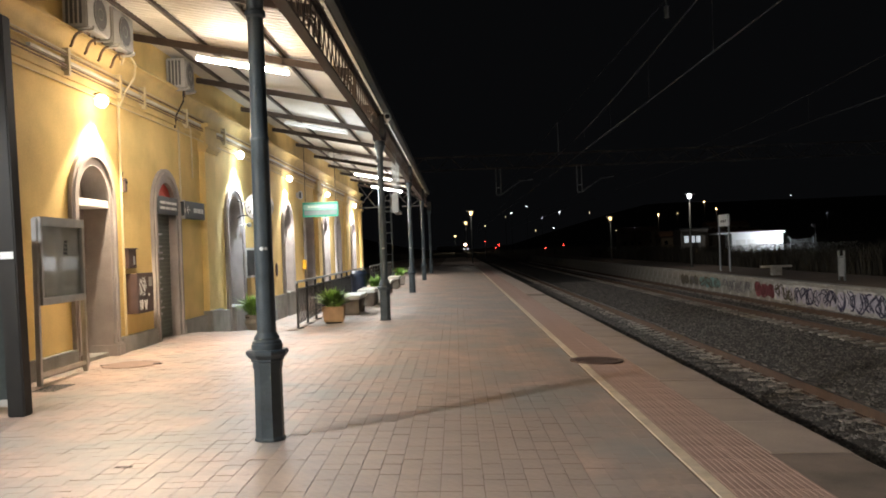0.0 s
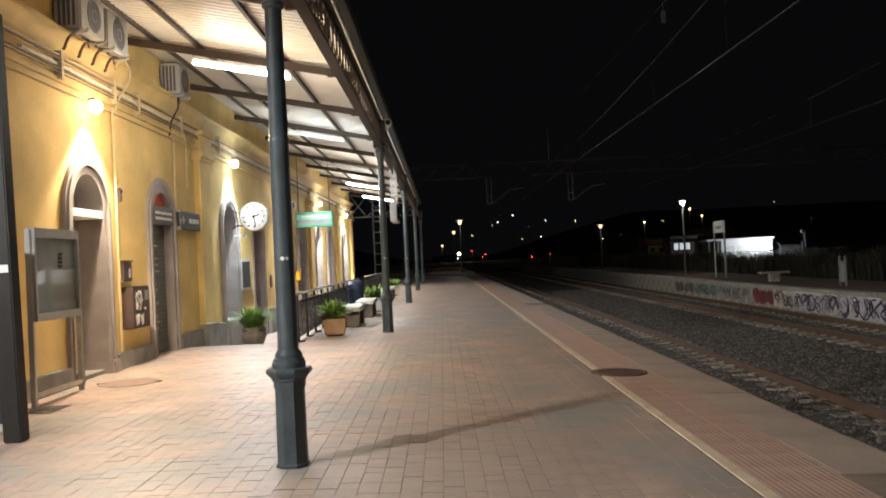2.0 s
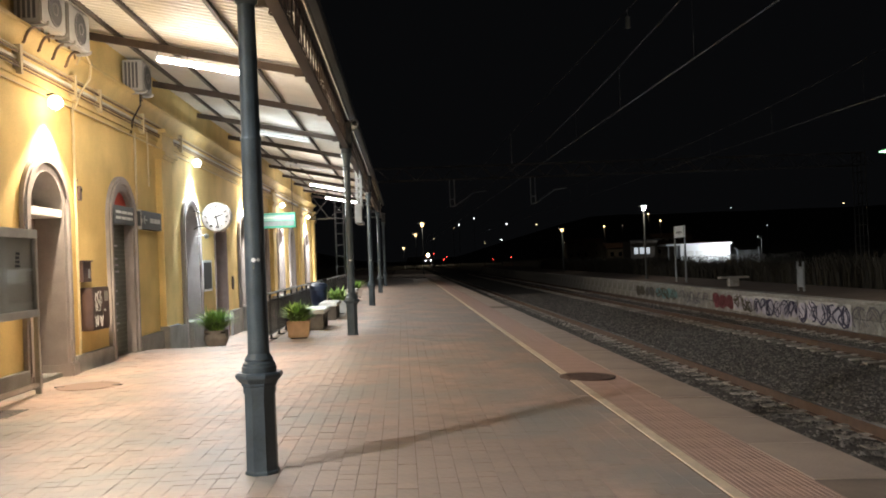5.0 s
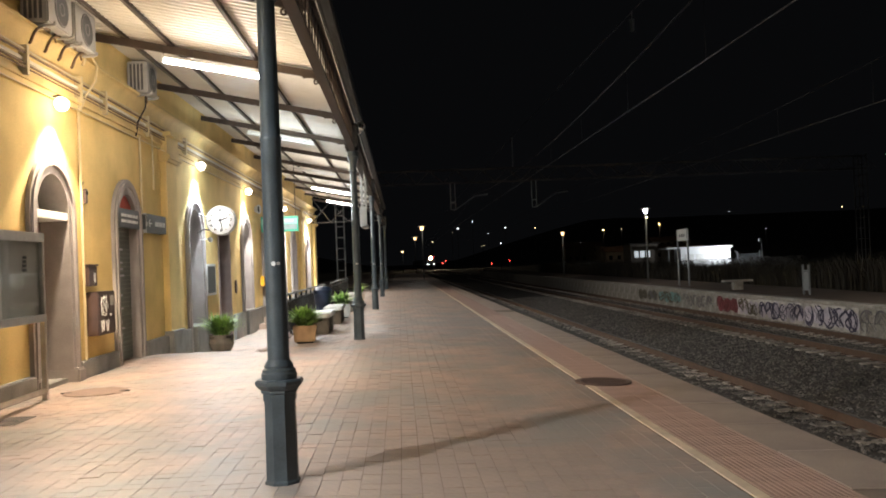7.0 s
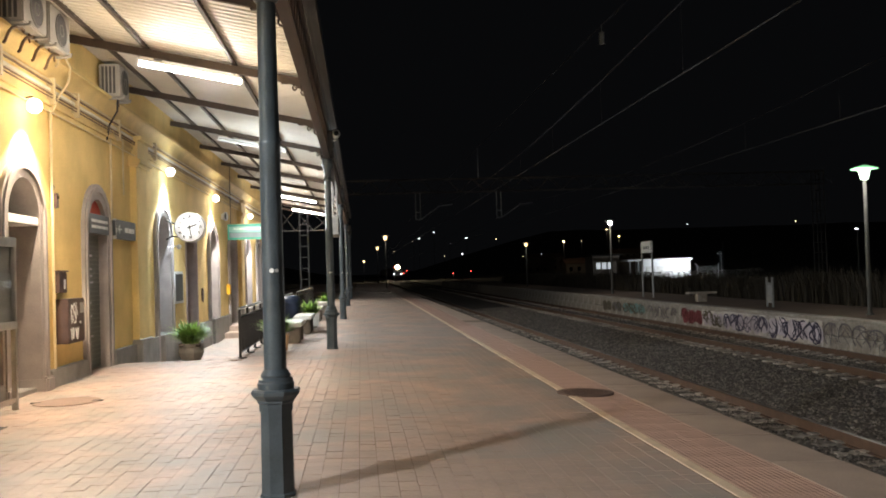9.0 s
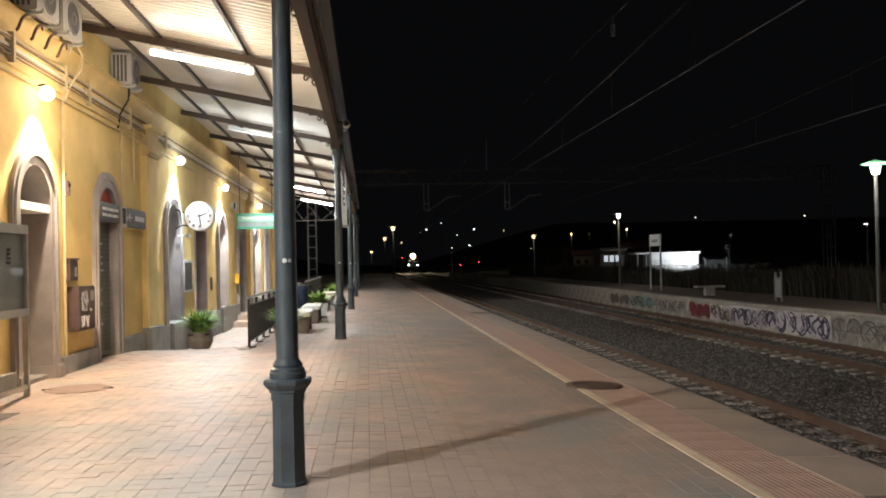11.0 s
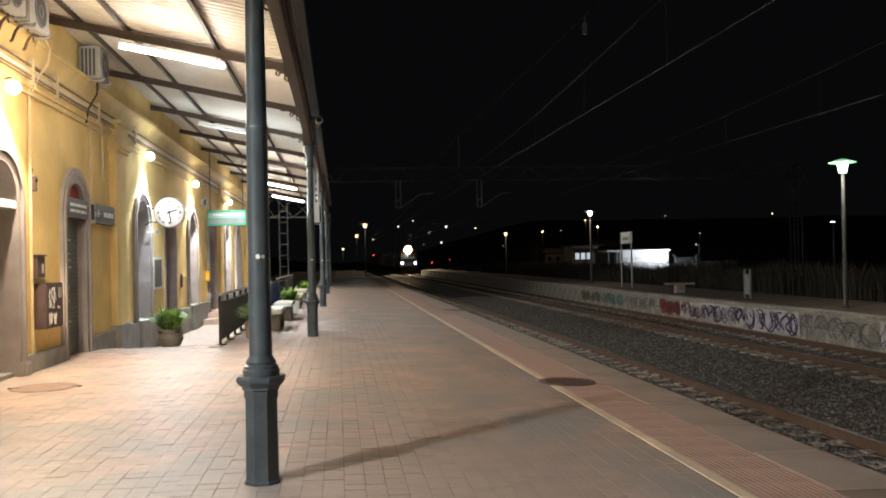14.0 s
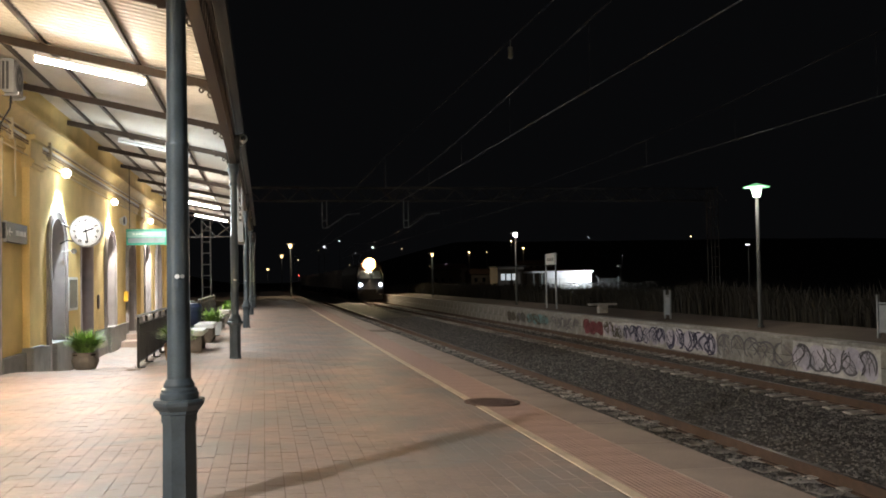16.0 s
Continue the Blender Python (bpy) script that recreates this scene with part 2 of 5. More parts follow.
def rod(bm, a, b, r0, r1=None, n=8):
    a, b = Vector(a), Vector(b)
    r1 = r0 if r1 is None else r1
    w = (b - a).normalized()
    u = w.orthogonal().normalized()
    v = w.cross(u)
    ring = [[bm.verts.new(p + (u * math.cos(2 * math.pi * k / n) + v * math.sin(2 * math.pi * k / n)) * r) for k in range(n)] for p, r in ((a, r0), (b, r1))]
    for k in range(n):
        bm.faces.new((ring[0][k], ring[0][(k + 1) % n], ring[1][(k + 1) % n], ring[1][k]))
    bm.faces.new(ring[0][::-1]), bm.faces.new(ring[1])
    return bm


def bar(bm, a, b, w, h):
    """A square bar between two points, w wide and h high."""
    a, b = Vector(a), Vector(b)
    d = (b - a).normalized()
    s = d.cross(Vector((0, 0, 1)))
    s = (s if s.length > 0.01 else Vector((1, 0, 0))).normalized() * w / 2
    t = d.cross(s).normalized() * h / 2
    q = [[bm.verts.new(p + i * s + j * t) for i, j in ((-1, -1), (1, -1), (1, 1), (-1, 1))] for p in (a, b)]
    for k in range(4):
        bm.faces.new((q[0][k], q[0][(k + 1) % 4], q[1][(k + 1) % 4], q[1][k]))
    bm.faces.new(q[0][::-1]), bm.faces.new(q[1])
    return bm


def lathe(bm, profile, n=16, at=(0, 0, 0), turn=0.0):
    rings = []
    for r, z in profile:
        rings.append([bm.verts.new((at[0] + r * math.cos(turn + 2 * math.pi * k / n), at[1] + r * math.sin(turn + 2 * math.pi * k / n), at[2] + z)) for k in range(n)])
    for a, b in zip(rings, rings[1:]):
        for k in range(n):
            bm.faces.new((a[k], a[(k + 1) % n], b[(k + 1) % n], b[k]))
    bm.faces.new(rings[0][::-1]), bm.faces.new(rings[-1])
    return bm


def ball(bm, at, r, n=10, sz=1.0):
    prof = [(max(0.002, r * math.sin(math.pi * k / n)), -r * sz * math.cos(math.pi * k / n)) for k in range(n + 1)]
    return lathe(bm, prof, n + 2, at)


def tube_path(bm, pts, r, n=6):
    """One tube swept along the points."""
    pts = [Vector(p) for p in pts]
    rings, u = [], None
    for k, p in enumerate(pts):
        w = (pts[min(k + 1, len(pts) - 1)] - pts[max(k - 1, 0)])
        w = w.normalized() if w.length > 1e-6 else Vector((0, 0, 1))
        u = (w.orthogonal() if u is None else u - w * u.dot(w)).normalized()
        v = w.cross(u)
        rings.append([bm.verts.new(p + (u * math.cos(2 * math.pi * q / n) + v * math.sin(2 * math.pi * q / n)) * r) for q in range(n)])
    for a, b in zip(rings, rings[1:]):
        for q in range(n):
            bm.faces.new((a[q], a[(q + 1) % n], b[(q + 1) % n], b[q]))
    bm.faces.new(rings[0][::-1]), bm.faces.new(rings[-1])
    return bm


def finish(name, bm, mat, smooth=False, bevel=0.0):
    if bevel:
        bmesh.ops.bevel(bm, geom=list(bm.edges), offset=bevel, segments=2, affect="EDGES", clamp_overlap=True)
    bmesh.ops.recalc_face_normals(bm, faces=bm.faces)
    me = bpy.data.meshes.new(name)
    bm.to_mesh(me)
    bm.free()
    me.materials.append(M[mat] if isinstance(mat, str) else mat)
    if smooth:
        me.shade_smooth()
        me.set_sharp_from_angle(angle=radians(38))
    return me


def part(name, bm, mat, parent=None, label="", smooth=False, bevel=0.0):
    ob = new(name, finish(name, bm, mat, smooth, bevel))
    if parent:
        ob.parent = parent
    if label:
        ob["label"] = label
    return ob


def thing(name, label, category, at=(0, 0, 0), rz=0, group="", kind=""):
    ob = new(name)
    ob.empty_display_size = 0.1
    ob.matrix_basis = pose(*at, 0, 0, rz)
    return tagged(ob, label, category, group, kind)


def B():
    return bmesh.new()


def bx(*a):
    return box(B(), *a)


def pydata(name, verts, faces, mat, parent=None):
    me = bpy.data.meshes.new(name)
    me.from_pydata(verts, [], faces)
    me.materials.append(M[mat])
    ob = new(name, me)
    if parent:
        ob.parent = parent
    return ob


# ---- plan ----
WALL, EDGE, RAMP_X = -5.97, 2.42, -3.85
RAIL_Z, GROUND = -0.80, -1.02
NEAR, FAR, OPP = 4.07, 9.72, 11.55
PILLARS = [6.93 + 11.75 * k for k in range(-1, 5)]
BEAMS = [6.93 + 3.917 * k for k in range(-3, 12)]
END = 50.2


def floor_z(x, y):
    if x < RAMP_X and y > 16.8:
        s = min(1.0, (y - 16.8) / 5.5)
        return -0.46 * s * s * (3 - 2 * s)
    return 0.0 if x < -2 else -0.03 * (x + 2)


def roof_z(x):
    return 5.31 - 0.203 * (x - WALL)


# ---- ground, tracks ----
gr = tagged(part("ground", bx(-700, 900, -300, 1500, GROUND - 1, GROUND), "earth"), "dark earth and scrub stretching away into the night", "ground", kind="structure")


def track_x(x0, y):
    return x0 - 3.2e-4 * max(0.0, y - 360) ** 2


def rails(x0, label):
    t = thing("railway_track", label, "railway track", kind="structure")
    ys = [-40, 0, 40, 80, 160, 260, 360] + list(range(385, 560, 25))
    for s in (-0.834, 0.834):
        bm, top = B(), B()
        for a, b in zip(ys, ys[1:]):
            for w, z0, z1, m in ((0.14, -0.16, -0.145, bm), (0.03, -0.145, -0.035, bm), (0.072, -0.035, -0.004, bm), (0.05, -0.004, 0.0, top)):
                xa, xb = track_x(x0, a) + s, track_x(x0, b) + s
                q = [m.verts.new((x + d, y, RAIL_Z + z)) for (x, y) in ((xa, a), (xb, b)) for z in (z0, z1) for d in (-w / 2, w / 2)]
                for f in ((0, 1, 3, 2), (4, 6, 7, 5), (0, 4, 5, 1), (1, 5, 7, 3), (3, 7, 6, 2), (2, 6, 4, 0)):
                    m.faces.new([q[i] for i in f])
        r = part("rail", bm, "rust", t)
        part("running_surface", top, "rail_top", r, "bright worn rail head")
    bm = B()
    for s in (-1, 1):
        box(bm, -1.3 if s < 0 else 0.42, -0.42 if s < 0 else 1.3, -0.12, 0.12, -0.22, 0.0)
        box(bm, s * 0.834 - 0.12, s * 0.834 + 0.12, -0.07, 0.07, 0.0, 0.018)
    box(bm, -0.42, 0.42, -0.10, 0.10, -0.22, -0.035)
    me = finish("sleeper", bm, "sleeper")
    k = 0
    y = -6.0
    rng = random.Random(int(x0 * 10))
    while y < 130:
        ob = new("sleeper", me)
        ob.parent = t
        ob.location = (x0 + rng.uniform(-0.02, 0.02), y, RAIL_Z - 0.150 + rng.uniform(-0.012, 0.006))
        ob.rotation_euler = (0, 0, rng.uniform(-0.012, 0.012))
        y += 0.6
    return t


rails(NEAR, "rusty rails on concrete sleepers beside the platform")
rails(FAR, "rusty rails on concrete sleepers beside the graffiti wall")

# ballast bed: an uneven sheet and loose stones
bx0, bx1 = EDGE + 0.02, OPP - 0.02


def bed_z(x, y):
    mid = abs(x - (NEAR + FAR) / 2)
    return RAIL_Z - 0.205 + 0.025 * noise.noise((x * 2.5, y * 2.5, 0)) + 0.10 * max(0.0, 1 - (mid / 1.5) ** 2) + (0.035 if abs(x - NEAR) < 0.66 or abs(x - FAR) < 0.66 else 0.012)


nx, ny = 60, 460
vs, fs = [], []
for j in range(ny + 1):
    for i in range(nx + 1):
        x, y = bx0 + (bx1 - bx0) * i / nx, -8 + 150 * (j / ny) ** 1.4
        vs.append((x, y, bed_z(x, y)))
for j in range(ny):
    for i in range(nx):
        a = j * (nx + 1) + i
        fs.append((a, a + 1, a + nx + 2, a + nx + 1))
bed = pydata("ballast", vs, fs, "ballast_bed")
tagged(bed, "dark crushed-stone ballast round the rails and sleepers", "ballast", kind="stuff")
rng = random.Random(5)
vs, fs = [], []
for k in range(110000):
    y = 5 + 50 * rng.random() ** 1.7
    x = rng.uniform(bx0 + 0.05, bx1 - 0.05)
    if min(abs(x - c - q) for c in (NEAR, FAR) for q in (-0.834, 0.834)) < 0.1:
        continue
    on = min(abs(x - NEAR), abs(x - FAR)) < 1.32 and abs(((y + 6.0 + 0.3) % 0.6) - 0.3) < 0.13
    if on and rng.random() < (0.55 if min(abs(x - NEAR), abs(x - FAR)) < 0.7 else 0.88):
        continue
    z = bed_z(x, y) + rng.uniform(-0.012, 0.012) + (0.04 if on else 0)
    r = rng.uniform(0.018, 0.04)
    o = len(vs)
    a0 = rng.uniform(0, 6.3)
    for q in range(4):
        rr = r * rng.uniform(0.7, 1.25)
        vs.append((x + rr * math.cos(a0 + q * 1.571), y + rr * math.sin(a0 + q * 1.571), z + rng.uniform(-0.01, 0.01)))
    vs.append((x + rng.uniform(-1, 1) * r * 0.4, y + rng.uniform(-1, 1) * r * 0.4, z + r * rng.uniform(0.5, 0.95)))
    for q in range(4):
        fs.append((o + q, o + (q + 1) % 4, o + 4))
st = pydata("loose_ballast", vs, fs, "ballast")
tagged(st, "loose angular ballast stones between the rails", "ballast", kind="stuff")

# ---- near platform ----
pf = thing("platform", "clay-paved station platform with red tactile strip", "platform", kind="structure")
bm = B()
for x0, x1, y0, y1 in ((-2.0, EDGE - 0.02, -12, 140), (RAMP_X, -2.0, -12, 140)):
    # oversize glowing disc added as the headlight's warm bloom, no part of the engine
    za, zb = floor_z(x0 + 1e-4, 0) - 0.009, floor_z(x1, 0) - 0.009
    q = [bm.verts.new(v) for v in ((x0, y0, za), (x1, y0, zb), (x1, y1, zb), (x0, y1, za), (x0, y0, -1.2), (x1, y0, -1.2), (x1, y1, -1.2), (x0, y1, -1.2))]
    for f in ((0, 1, 2, 3), (0, 4, 5, 1), (1, 5, 6, 2), (2, 6, 7, 3), (3, 7, 4, 0)):
        bm.faces.new([q[i] for i in f])
ys = [-12, 16.8] + [16.8 + 0.55 * k for k in range(1, 11)] + [75]
ver = [[bm.verts.new((x, y, floor_z(RAMP_X - 0.1, y) - 0.0055)) for x in (-9, RAMP_X)] for y in ys]
for a, b in zip(ver, ver[1:]):
    bm.faces.new((a[0], a[1], b[1], b[0]))
part("platform_bed", bm, "joint", pf)
part("ramp_kerb", box(B(), RAMP_X, RAMP_X + 0.14, 17.0, 48, -0.6, 0.012), "slab", pf, bevel=0.01)
part("platform_far_surface", box(B(), -9, 1.073, 75, 140, -0.4, -0.01), "slab", pf)


def pavers(x0, x1, y0, y1, w, l, keep, name):
    """Pavers as one sheet of separate blocks."""
    vs, fs = [], []
    rng = random.Random(11)
    nxp = int((x1 - x0) / w)
    for i in range(nxp):
        for j in range(int((y1 - y0) / l) + 1):
            xa, ya = x0 + i * w, y0 + j * l
            if ya + l > y1 + l / 2 or not keep(xa + w / 2, ya + l / 2):
                continue
            g = 0.0015 + 0.0046 * max(0.0, noise.noise((i * 7.31, ya * 1.3, 2.0)) + 0.12)
            e = 0.0006 + 0.0030 * max(0.0, noise.noise((xa * 3.1, ya * 1.7, 9.0)) - 0.05)
            h = rng.uniform(-0.002, 0.002)
            tx, ty = rng.uniform(-0.0008, 0.0008), rng.uniform(-0.0008, 0.0008)
            o = len(vs)
            for dz in (0.0, -0.03):
                for xx, yy, sx, sy in ((xa + g, ya + e, -1, -1), (xa + w - g, ya + e, 1, -1), (xa + w - g, ya + l - e, 1, 1), (xa + g, ya + l - e, -1, 1)):
                    vs.append((xx, yy, floor_z(xx, yy) + h + sx * tx + sy * ty + dz))
            fs += [(o, o + 1, o + 2, o + 3), (o, o + 4, o + 5, o + 1), (o + 1, o + 5, o + 6, o + 2), (o + 2, o + 6, o + 7, o + 3), (o + 3, o + 7, o + 4, o)]
    ob = pydata(name, vs, fs, "paver", pf)
    return tagged(ob, kind="stuff")


def near_patch(x, y):
    return -1.9 < x < 0.35 and 5.2 < y < 7.9


pavers(-6.05, 1.08, -2, 75, 0.142, 0.142, lambda x, y: not near_patch(x, y) and not (RAMP_X - 0.02 < x < RAMP_X + 0.15 and y > 16.9), "paving")

# tactile strip, line and edge slabs
part("platform_line", box(B(), 1.075, 1.165, -8, 140, -0.3, floor_z(1.12, 0) + 0.0035), "stripe", pf)
def tactile_tile(far):
    bm = B()
    box(bm, 0.004, 0.304, 0.004, 0.396, -0.03, 0.0)
    if not far:
        for r in range(7):
            box(bm, 0.018 + r * 0.044, 0.036 + r * 0.044, 0.006, 0.394, 0.0, 0.004)
    return finish("tactile_tile", bm, "tactile")


TT = {False: tactile_tile(False), True: tactile_tile(True)}
for i in range(2):
    for j in range(130):
        x, y = 1.168 + 0.308 * i, -1 + 0.4 * j
        ob = new("tactile_tile", TT[y > 26])
        ob.parent = pf
        ob.matrix_basis = pose(x, y, floor_z(x + 0.16, 0) + 0.004, 0, math.degrees(math.atan(0.03)), 0)
part("tactile_strip_far", box(B(), 1.168, 1.784, 51, 140, -0.3, floor_z(1.4, 0)), "tactile", pf)
rng = random.Random(3)
bm = B()
box(bm, 0.003, 0.635, 0.006, 1.194, -0.22, 0.0)
bmesh.ops.bevel(bm, geom=[e for e in bm.edges], offset=0.012, segments=2, affect="EDGES")
es = finish("edge_slab", bm, "slab")
for j in range(64):
    ob = new("edge_slab", es)
    ob.parent = pf
    ob.matrix_basis = pose(1.786, -2 + 1.2 * j, floor_z(2.1, 0) + 0.006 + rng.uniform(-0.006, 0.004), 0, math.degrees(math.atan(0.03)), 0)
part("edge_slab_far", box(B(), 1.786, EDGE, 74.8, 140, -0.4, floor_z(2.1, 0)), "slab", pf)
part("platform_wall", box(B(), EDGE - 0.12, EDGE - 0.03, -8, 140, -1.2, -0.36), "concrete", pf)

bm = B()
lathe(bm, [(0.36, -0.02), (0.36, 0.006), (0.33, 0.010), (0.31, 0.006), (0.0015, 0.006)], 28)
mc = part("manhole_cover", bm, "cover")
mc.matrix_basis = pose(1.35, 11.72, floor_z(1.35, 0) + 0.012, 0, math.degrees(math.atan(0.03)), 0)
tagged(mc, "round rusty cast-iron manhole cover on the platform", "manhole cover")
for k in range(-4, 5):
    w = math.sqrt(max(0.01, 0.29 ** 2 - (k * 0.065) ** 2))
    part("rib", box(B(), -w, w, k * 0.065 - 0.012, k * 0.065 + 0.012, 0.004, 0.012), "cover", mc)
mc = part("inspection_cover", lathe(B(), [(0.40, -0.01), (0.40, 0.003), (0.36, 0.005), (0.33, 0.003), (0.001, 0.003)], 32), "cover_stain")
for sx in (-0.38, 0.38):
    part("lifting_slot", box(B(), sx - 0.06, sx + 0.06, -0.03, 0.03, -0.01, 0.006), "dark", mc)
mc.location = (-5.2, 12.3, 0.004)
tagged(mc, "round paved inspection cover set flush in the platform", "manhole cover")

# ---- station building ----
DEPTH = 0.42
TOP = 6.3
# centre, inner width, spring height, kind of infill
OPENINGS = [(3.3, 1.14, 2.39, "board"), (6.6, 1.14, 2.39, "board"), (9.4, 1.14, 2.39, "door"), (12.98, 1.14, 2.39, "door"), (16.3, 1.10, 2.39, "shutter"), (21.42, 1.30, 2.35, "board"),
            (24.85, 1.45, 2.35, "open"), (28.25, 1.35, 2.33, "board"), (32.3, 1.45, 2.33, "doorway"), (36.5, 1.4, 2.33, "board"), (40.3, 1.4, 2.33, "doorway"), (46.3, 1.4, 2.33, "board")]


def arch_z(o, y):
    c, w, s, _ = o
    return s + math.sqrt(max(0.0, (w / 2) ** 2 - (y - c) ** 2))


wall = thing("wall_station", "yellow-ochre rendered station wall with arched openings", "wall", kind="structure")
bm = B()
edges = [-10.0]
for o in OPENINGS:
    edges += [o[0] - o[1] / 2, o[0] + o[1] / 2]
edges.append(END)
for a, b in zip(edges[::2], edges[1::2]):
    box(bm, WALL - DEPTH, WALL, a, b, -0.9, TOP)
N = 14
for o in OPENINGS:
    c, w = o[0], o[1]
    ys = [c - w / 2 * math.cos(math.pi * k / N) for k in range(N + 1)]
    for a, b in zip(ys, ys[1:]):
        za, zb = arch_z(o, a), arch_z(o, b)
        v = [bm.verts.new(p) for p in ((WALL - DEPTH, a, za), (WALL, a, za), (WALL, b, zb), (WALL - DEPTH, b, zb), (WALL - DEPTH, a, TOP), (WALL, a, TOP), (WALL, b, TOP), (WALL - DEPTH, b, TOP))]
        for f in ((0, 1, 2, 3), (4, 7, 6, 5), (1, 5, 6, 2), (0, 3, 7, 4)):
            bm.faces.new([v[i] for i in f])
bmesh.ops.remove_doubles(bm, verts=bm.verts, dist=1e-4)
part("render_coat", bm, "yellow", wall)
part("end_wall", box(B(), -14, WALL - DEPTH - 0.002, END - 0.4, END, -0.9, TOP), "yellow", wall)
part("rear_wall", box(B(), -14, -13.6, -10, END - 0.41, -0.9, TOP), "yellow", wall)
part("start_wall", box(B(), -13.6, WALL - DEPTH - 0.002, -10, -9.6, -0.9, TOP), "yellow", wall)
part("flat_roof", box(B(), -14, WALL - 0.01, -10, END, TOP, TOP + 0.25), "concrete", wall)


def surround(o):
    """Stepped moulding round an arched opening."""
    c, w, s, kind = o
    bm = B()
    for r0, r1, d in ((w / 2 - 0.014, w / 2 + 0.11, 0.05), (w / 2 + 0.11, w / 2 + 0.19, 0.085), (w / 2 + 0.19, w / 2 + 0.25, 0.06)):
        pts = [(0.0 - 0.6, -1)] + [(None, k) for k in range(17)] + [(-0.6, 1)]

        def at(r, k, x):
            if k == -1:
                return (x, c - r, -0.5)
            if k == 99:
                return (x, c + r, -0.5)
            a = math.pi - math.pi * k / 16
            return (x, c + r * math.cos(a), s + r * math.sin(a))
        ks = [-1] + list(range(17)) + [99]
        rings = [[bm.verts.new(at(r, k, x)) for k in ks] for r, x in ((r0, WALL - (0.40 if d == 0.05 else 0.02)), (r0, WALL + d), (r1, WALL + d), (r1, WALL - 0.02))]
        for p, q in zip(rings, rings[1:]):
            for i in range(len(ks) - 1):
                bm.faces.new((p[i], p[i + 1], q[i + 1], q[i]))
    return part("door_surround", bm, "grey_trim", wall, "moulded grey arch surround", smooth=True)


def infill(o):
    c, w, s, kind = o
    xb = WALL - (0.13 if kind == "shutter" else 0.36)
    fz = floor_z(WALL, c)
    n = {"door": "door_1", "shutter": "roller_shutter", "board": "arched_panel", "open": "doorway_1", "doorway": "doorway_2"}[kind]
    lab = {"door": "brown-grey double door under a white transom", "shutter": "grey-green roller shutter marked with pale graffiti", "board": "grey painted board filling an arched opening",
           "open": "dark open doorway with one grey leaf ajar", "doorway": "dark arched doorway above two steps"}[kind]
    d = thing(n, lab, "door", kind="structure")
    # the back sheet follows the arch
    bm = B()
    N2 = 18
    ys = [c - (w / 2) * math.cos(math.pi * k / N2) for k in range(N2 + 1)]
    z0 = fz + 0.1
    split = s if kind in ("door", "shutter") else None
    def sheet(bm, x0, x1, zlo, to_arch=True, zhi=None):
        for a, b in zip(ys, ys[1:]):
            za, zb = (arch_z(o, a) + 0.01, arch_z(o, b) + 0.01) if to_arch else (zhi, zhi)
            v = [bm.verts.new(p) for p in ((x0, a, zlo), (x1, a, zlo), (x1, b, zlo), (x0, b, zlo), (x0, a, za), (x1, a, za), (x1, b, zb), (x0, b, zb))]
            for f in ((0, 3, 2, 1), (4, 5, 6, 7), (0, 1, 5, 4), (1, 2, 6, 5), (2, 3, 7, 6), (3, 0, 4, 7)):
                bm.faces.new([v[i] for i in f])
        return bm
    if kind == "door":
        part("transom", box(B(), xb - 0.02, WALL + 0.03, c - w / 2, c + w / 2 + 0.12, s - 0.07, s + 0.05), "white_paint", d, bevel=0.01)
        part("lunette", sheet(B(), xb - 0.04, xb, s), "brown_door", d)
        for k, y0 in ((0, c - w / 2), (1, c)):
            lf = part("door_leaf", box(B(), xb - 0.04, xb, y0 + 0.004, y0 + w / 2 - 0.004, -0.4, s - 0.07), "brown_door", d)
            for z0p, z1p in ((0.35, 0.95), (1.05, 2.1)):
                part("panel", box(B(), xb, xb + 0.012, y0 + 0.08, y0 + w / 2 - 0.08, z0p, z1p), "brown_door", lf, bevel=0.004)
        rod(bm, (xb + 0.05, c - 0.05, 1.05), (xb + 0.05, c - 0.05, 1.25), 0.012)
        part("handle", bm, "alu", d, "worn metal pull handle")
        part("threshold", box(B(), WALL - 0.4, WALL - 0.03, c - w / 2, c + w / 2, -0.1, 0.06), "plinth", d, bevel=0.01)
        for yb in (c - w / 2 - 0.27, c + w / 2 - 0.03):
            part("base_block", box(B(), WALL - 0.38, WALL + 0.13, yb, yb + 0.30, -0.1, 0.2), "grey_trim", d, "chipped grey base block", bevel=0.03)
    elif kind == "shutter":
        part("lunette", sheet(B(), xb - 0.04, xb + 0.1, s), "red", d, "dull red lunette panel")
        for k in range(30):
            z = 0.02 + k * 0.078
            part("slat", box(B(), xb - 0.03, xb + 0.022, c - w / 2 + 0.004, c + w / 2 - 0.004, z + 0.002, z + 0.073), "shutter", d, bevel=0.009)
        rng = random.Random(9)
        for k in range(15):
            z = 0.45 + 0.115 * k
            y0 = c - 0.42 + rng.uniform(0, 0.1)
            part("graffiti_bar", box(B(), xb + 0.036, xb + 0.044, y0, y0 + rng.uniform(0.2, 0.5), z, z + 0.035), "violet_pale", d)
        bm.free()
    elif kind == "board":
        part("panel", sheet(B(), xb - 0.04, xb, fz - 0.3), "grey_door", d)
        part("stile", box(B(), xb, xb + 0.02, c - 0.03, c + 0.03, fz + 0.4, s + w / 2 - 0.05), "grey_door", d, bevel=0.004)
        part("pedestal", box(B(), WALL - 0.4, WALL + 0.16, c - w / 2 - 0.02, c + w / 2 + 0.02, fz - 0.3, 0.28), "plinth", d, bevel=0.02)
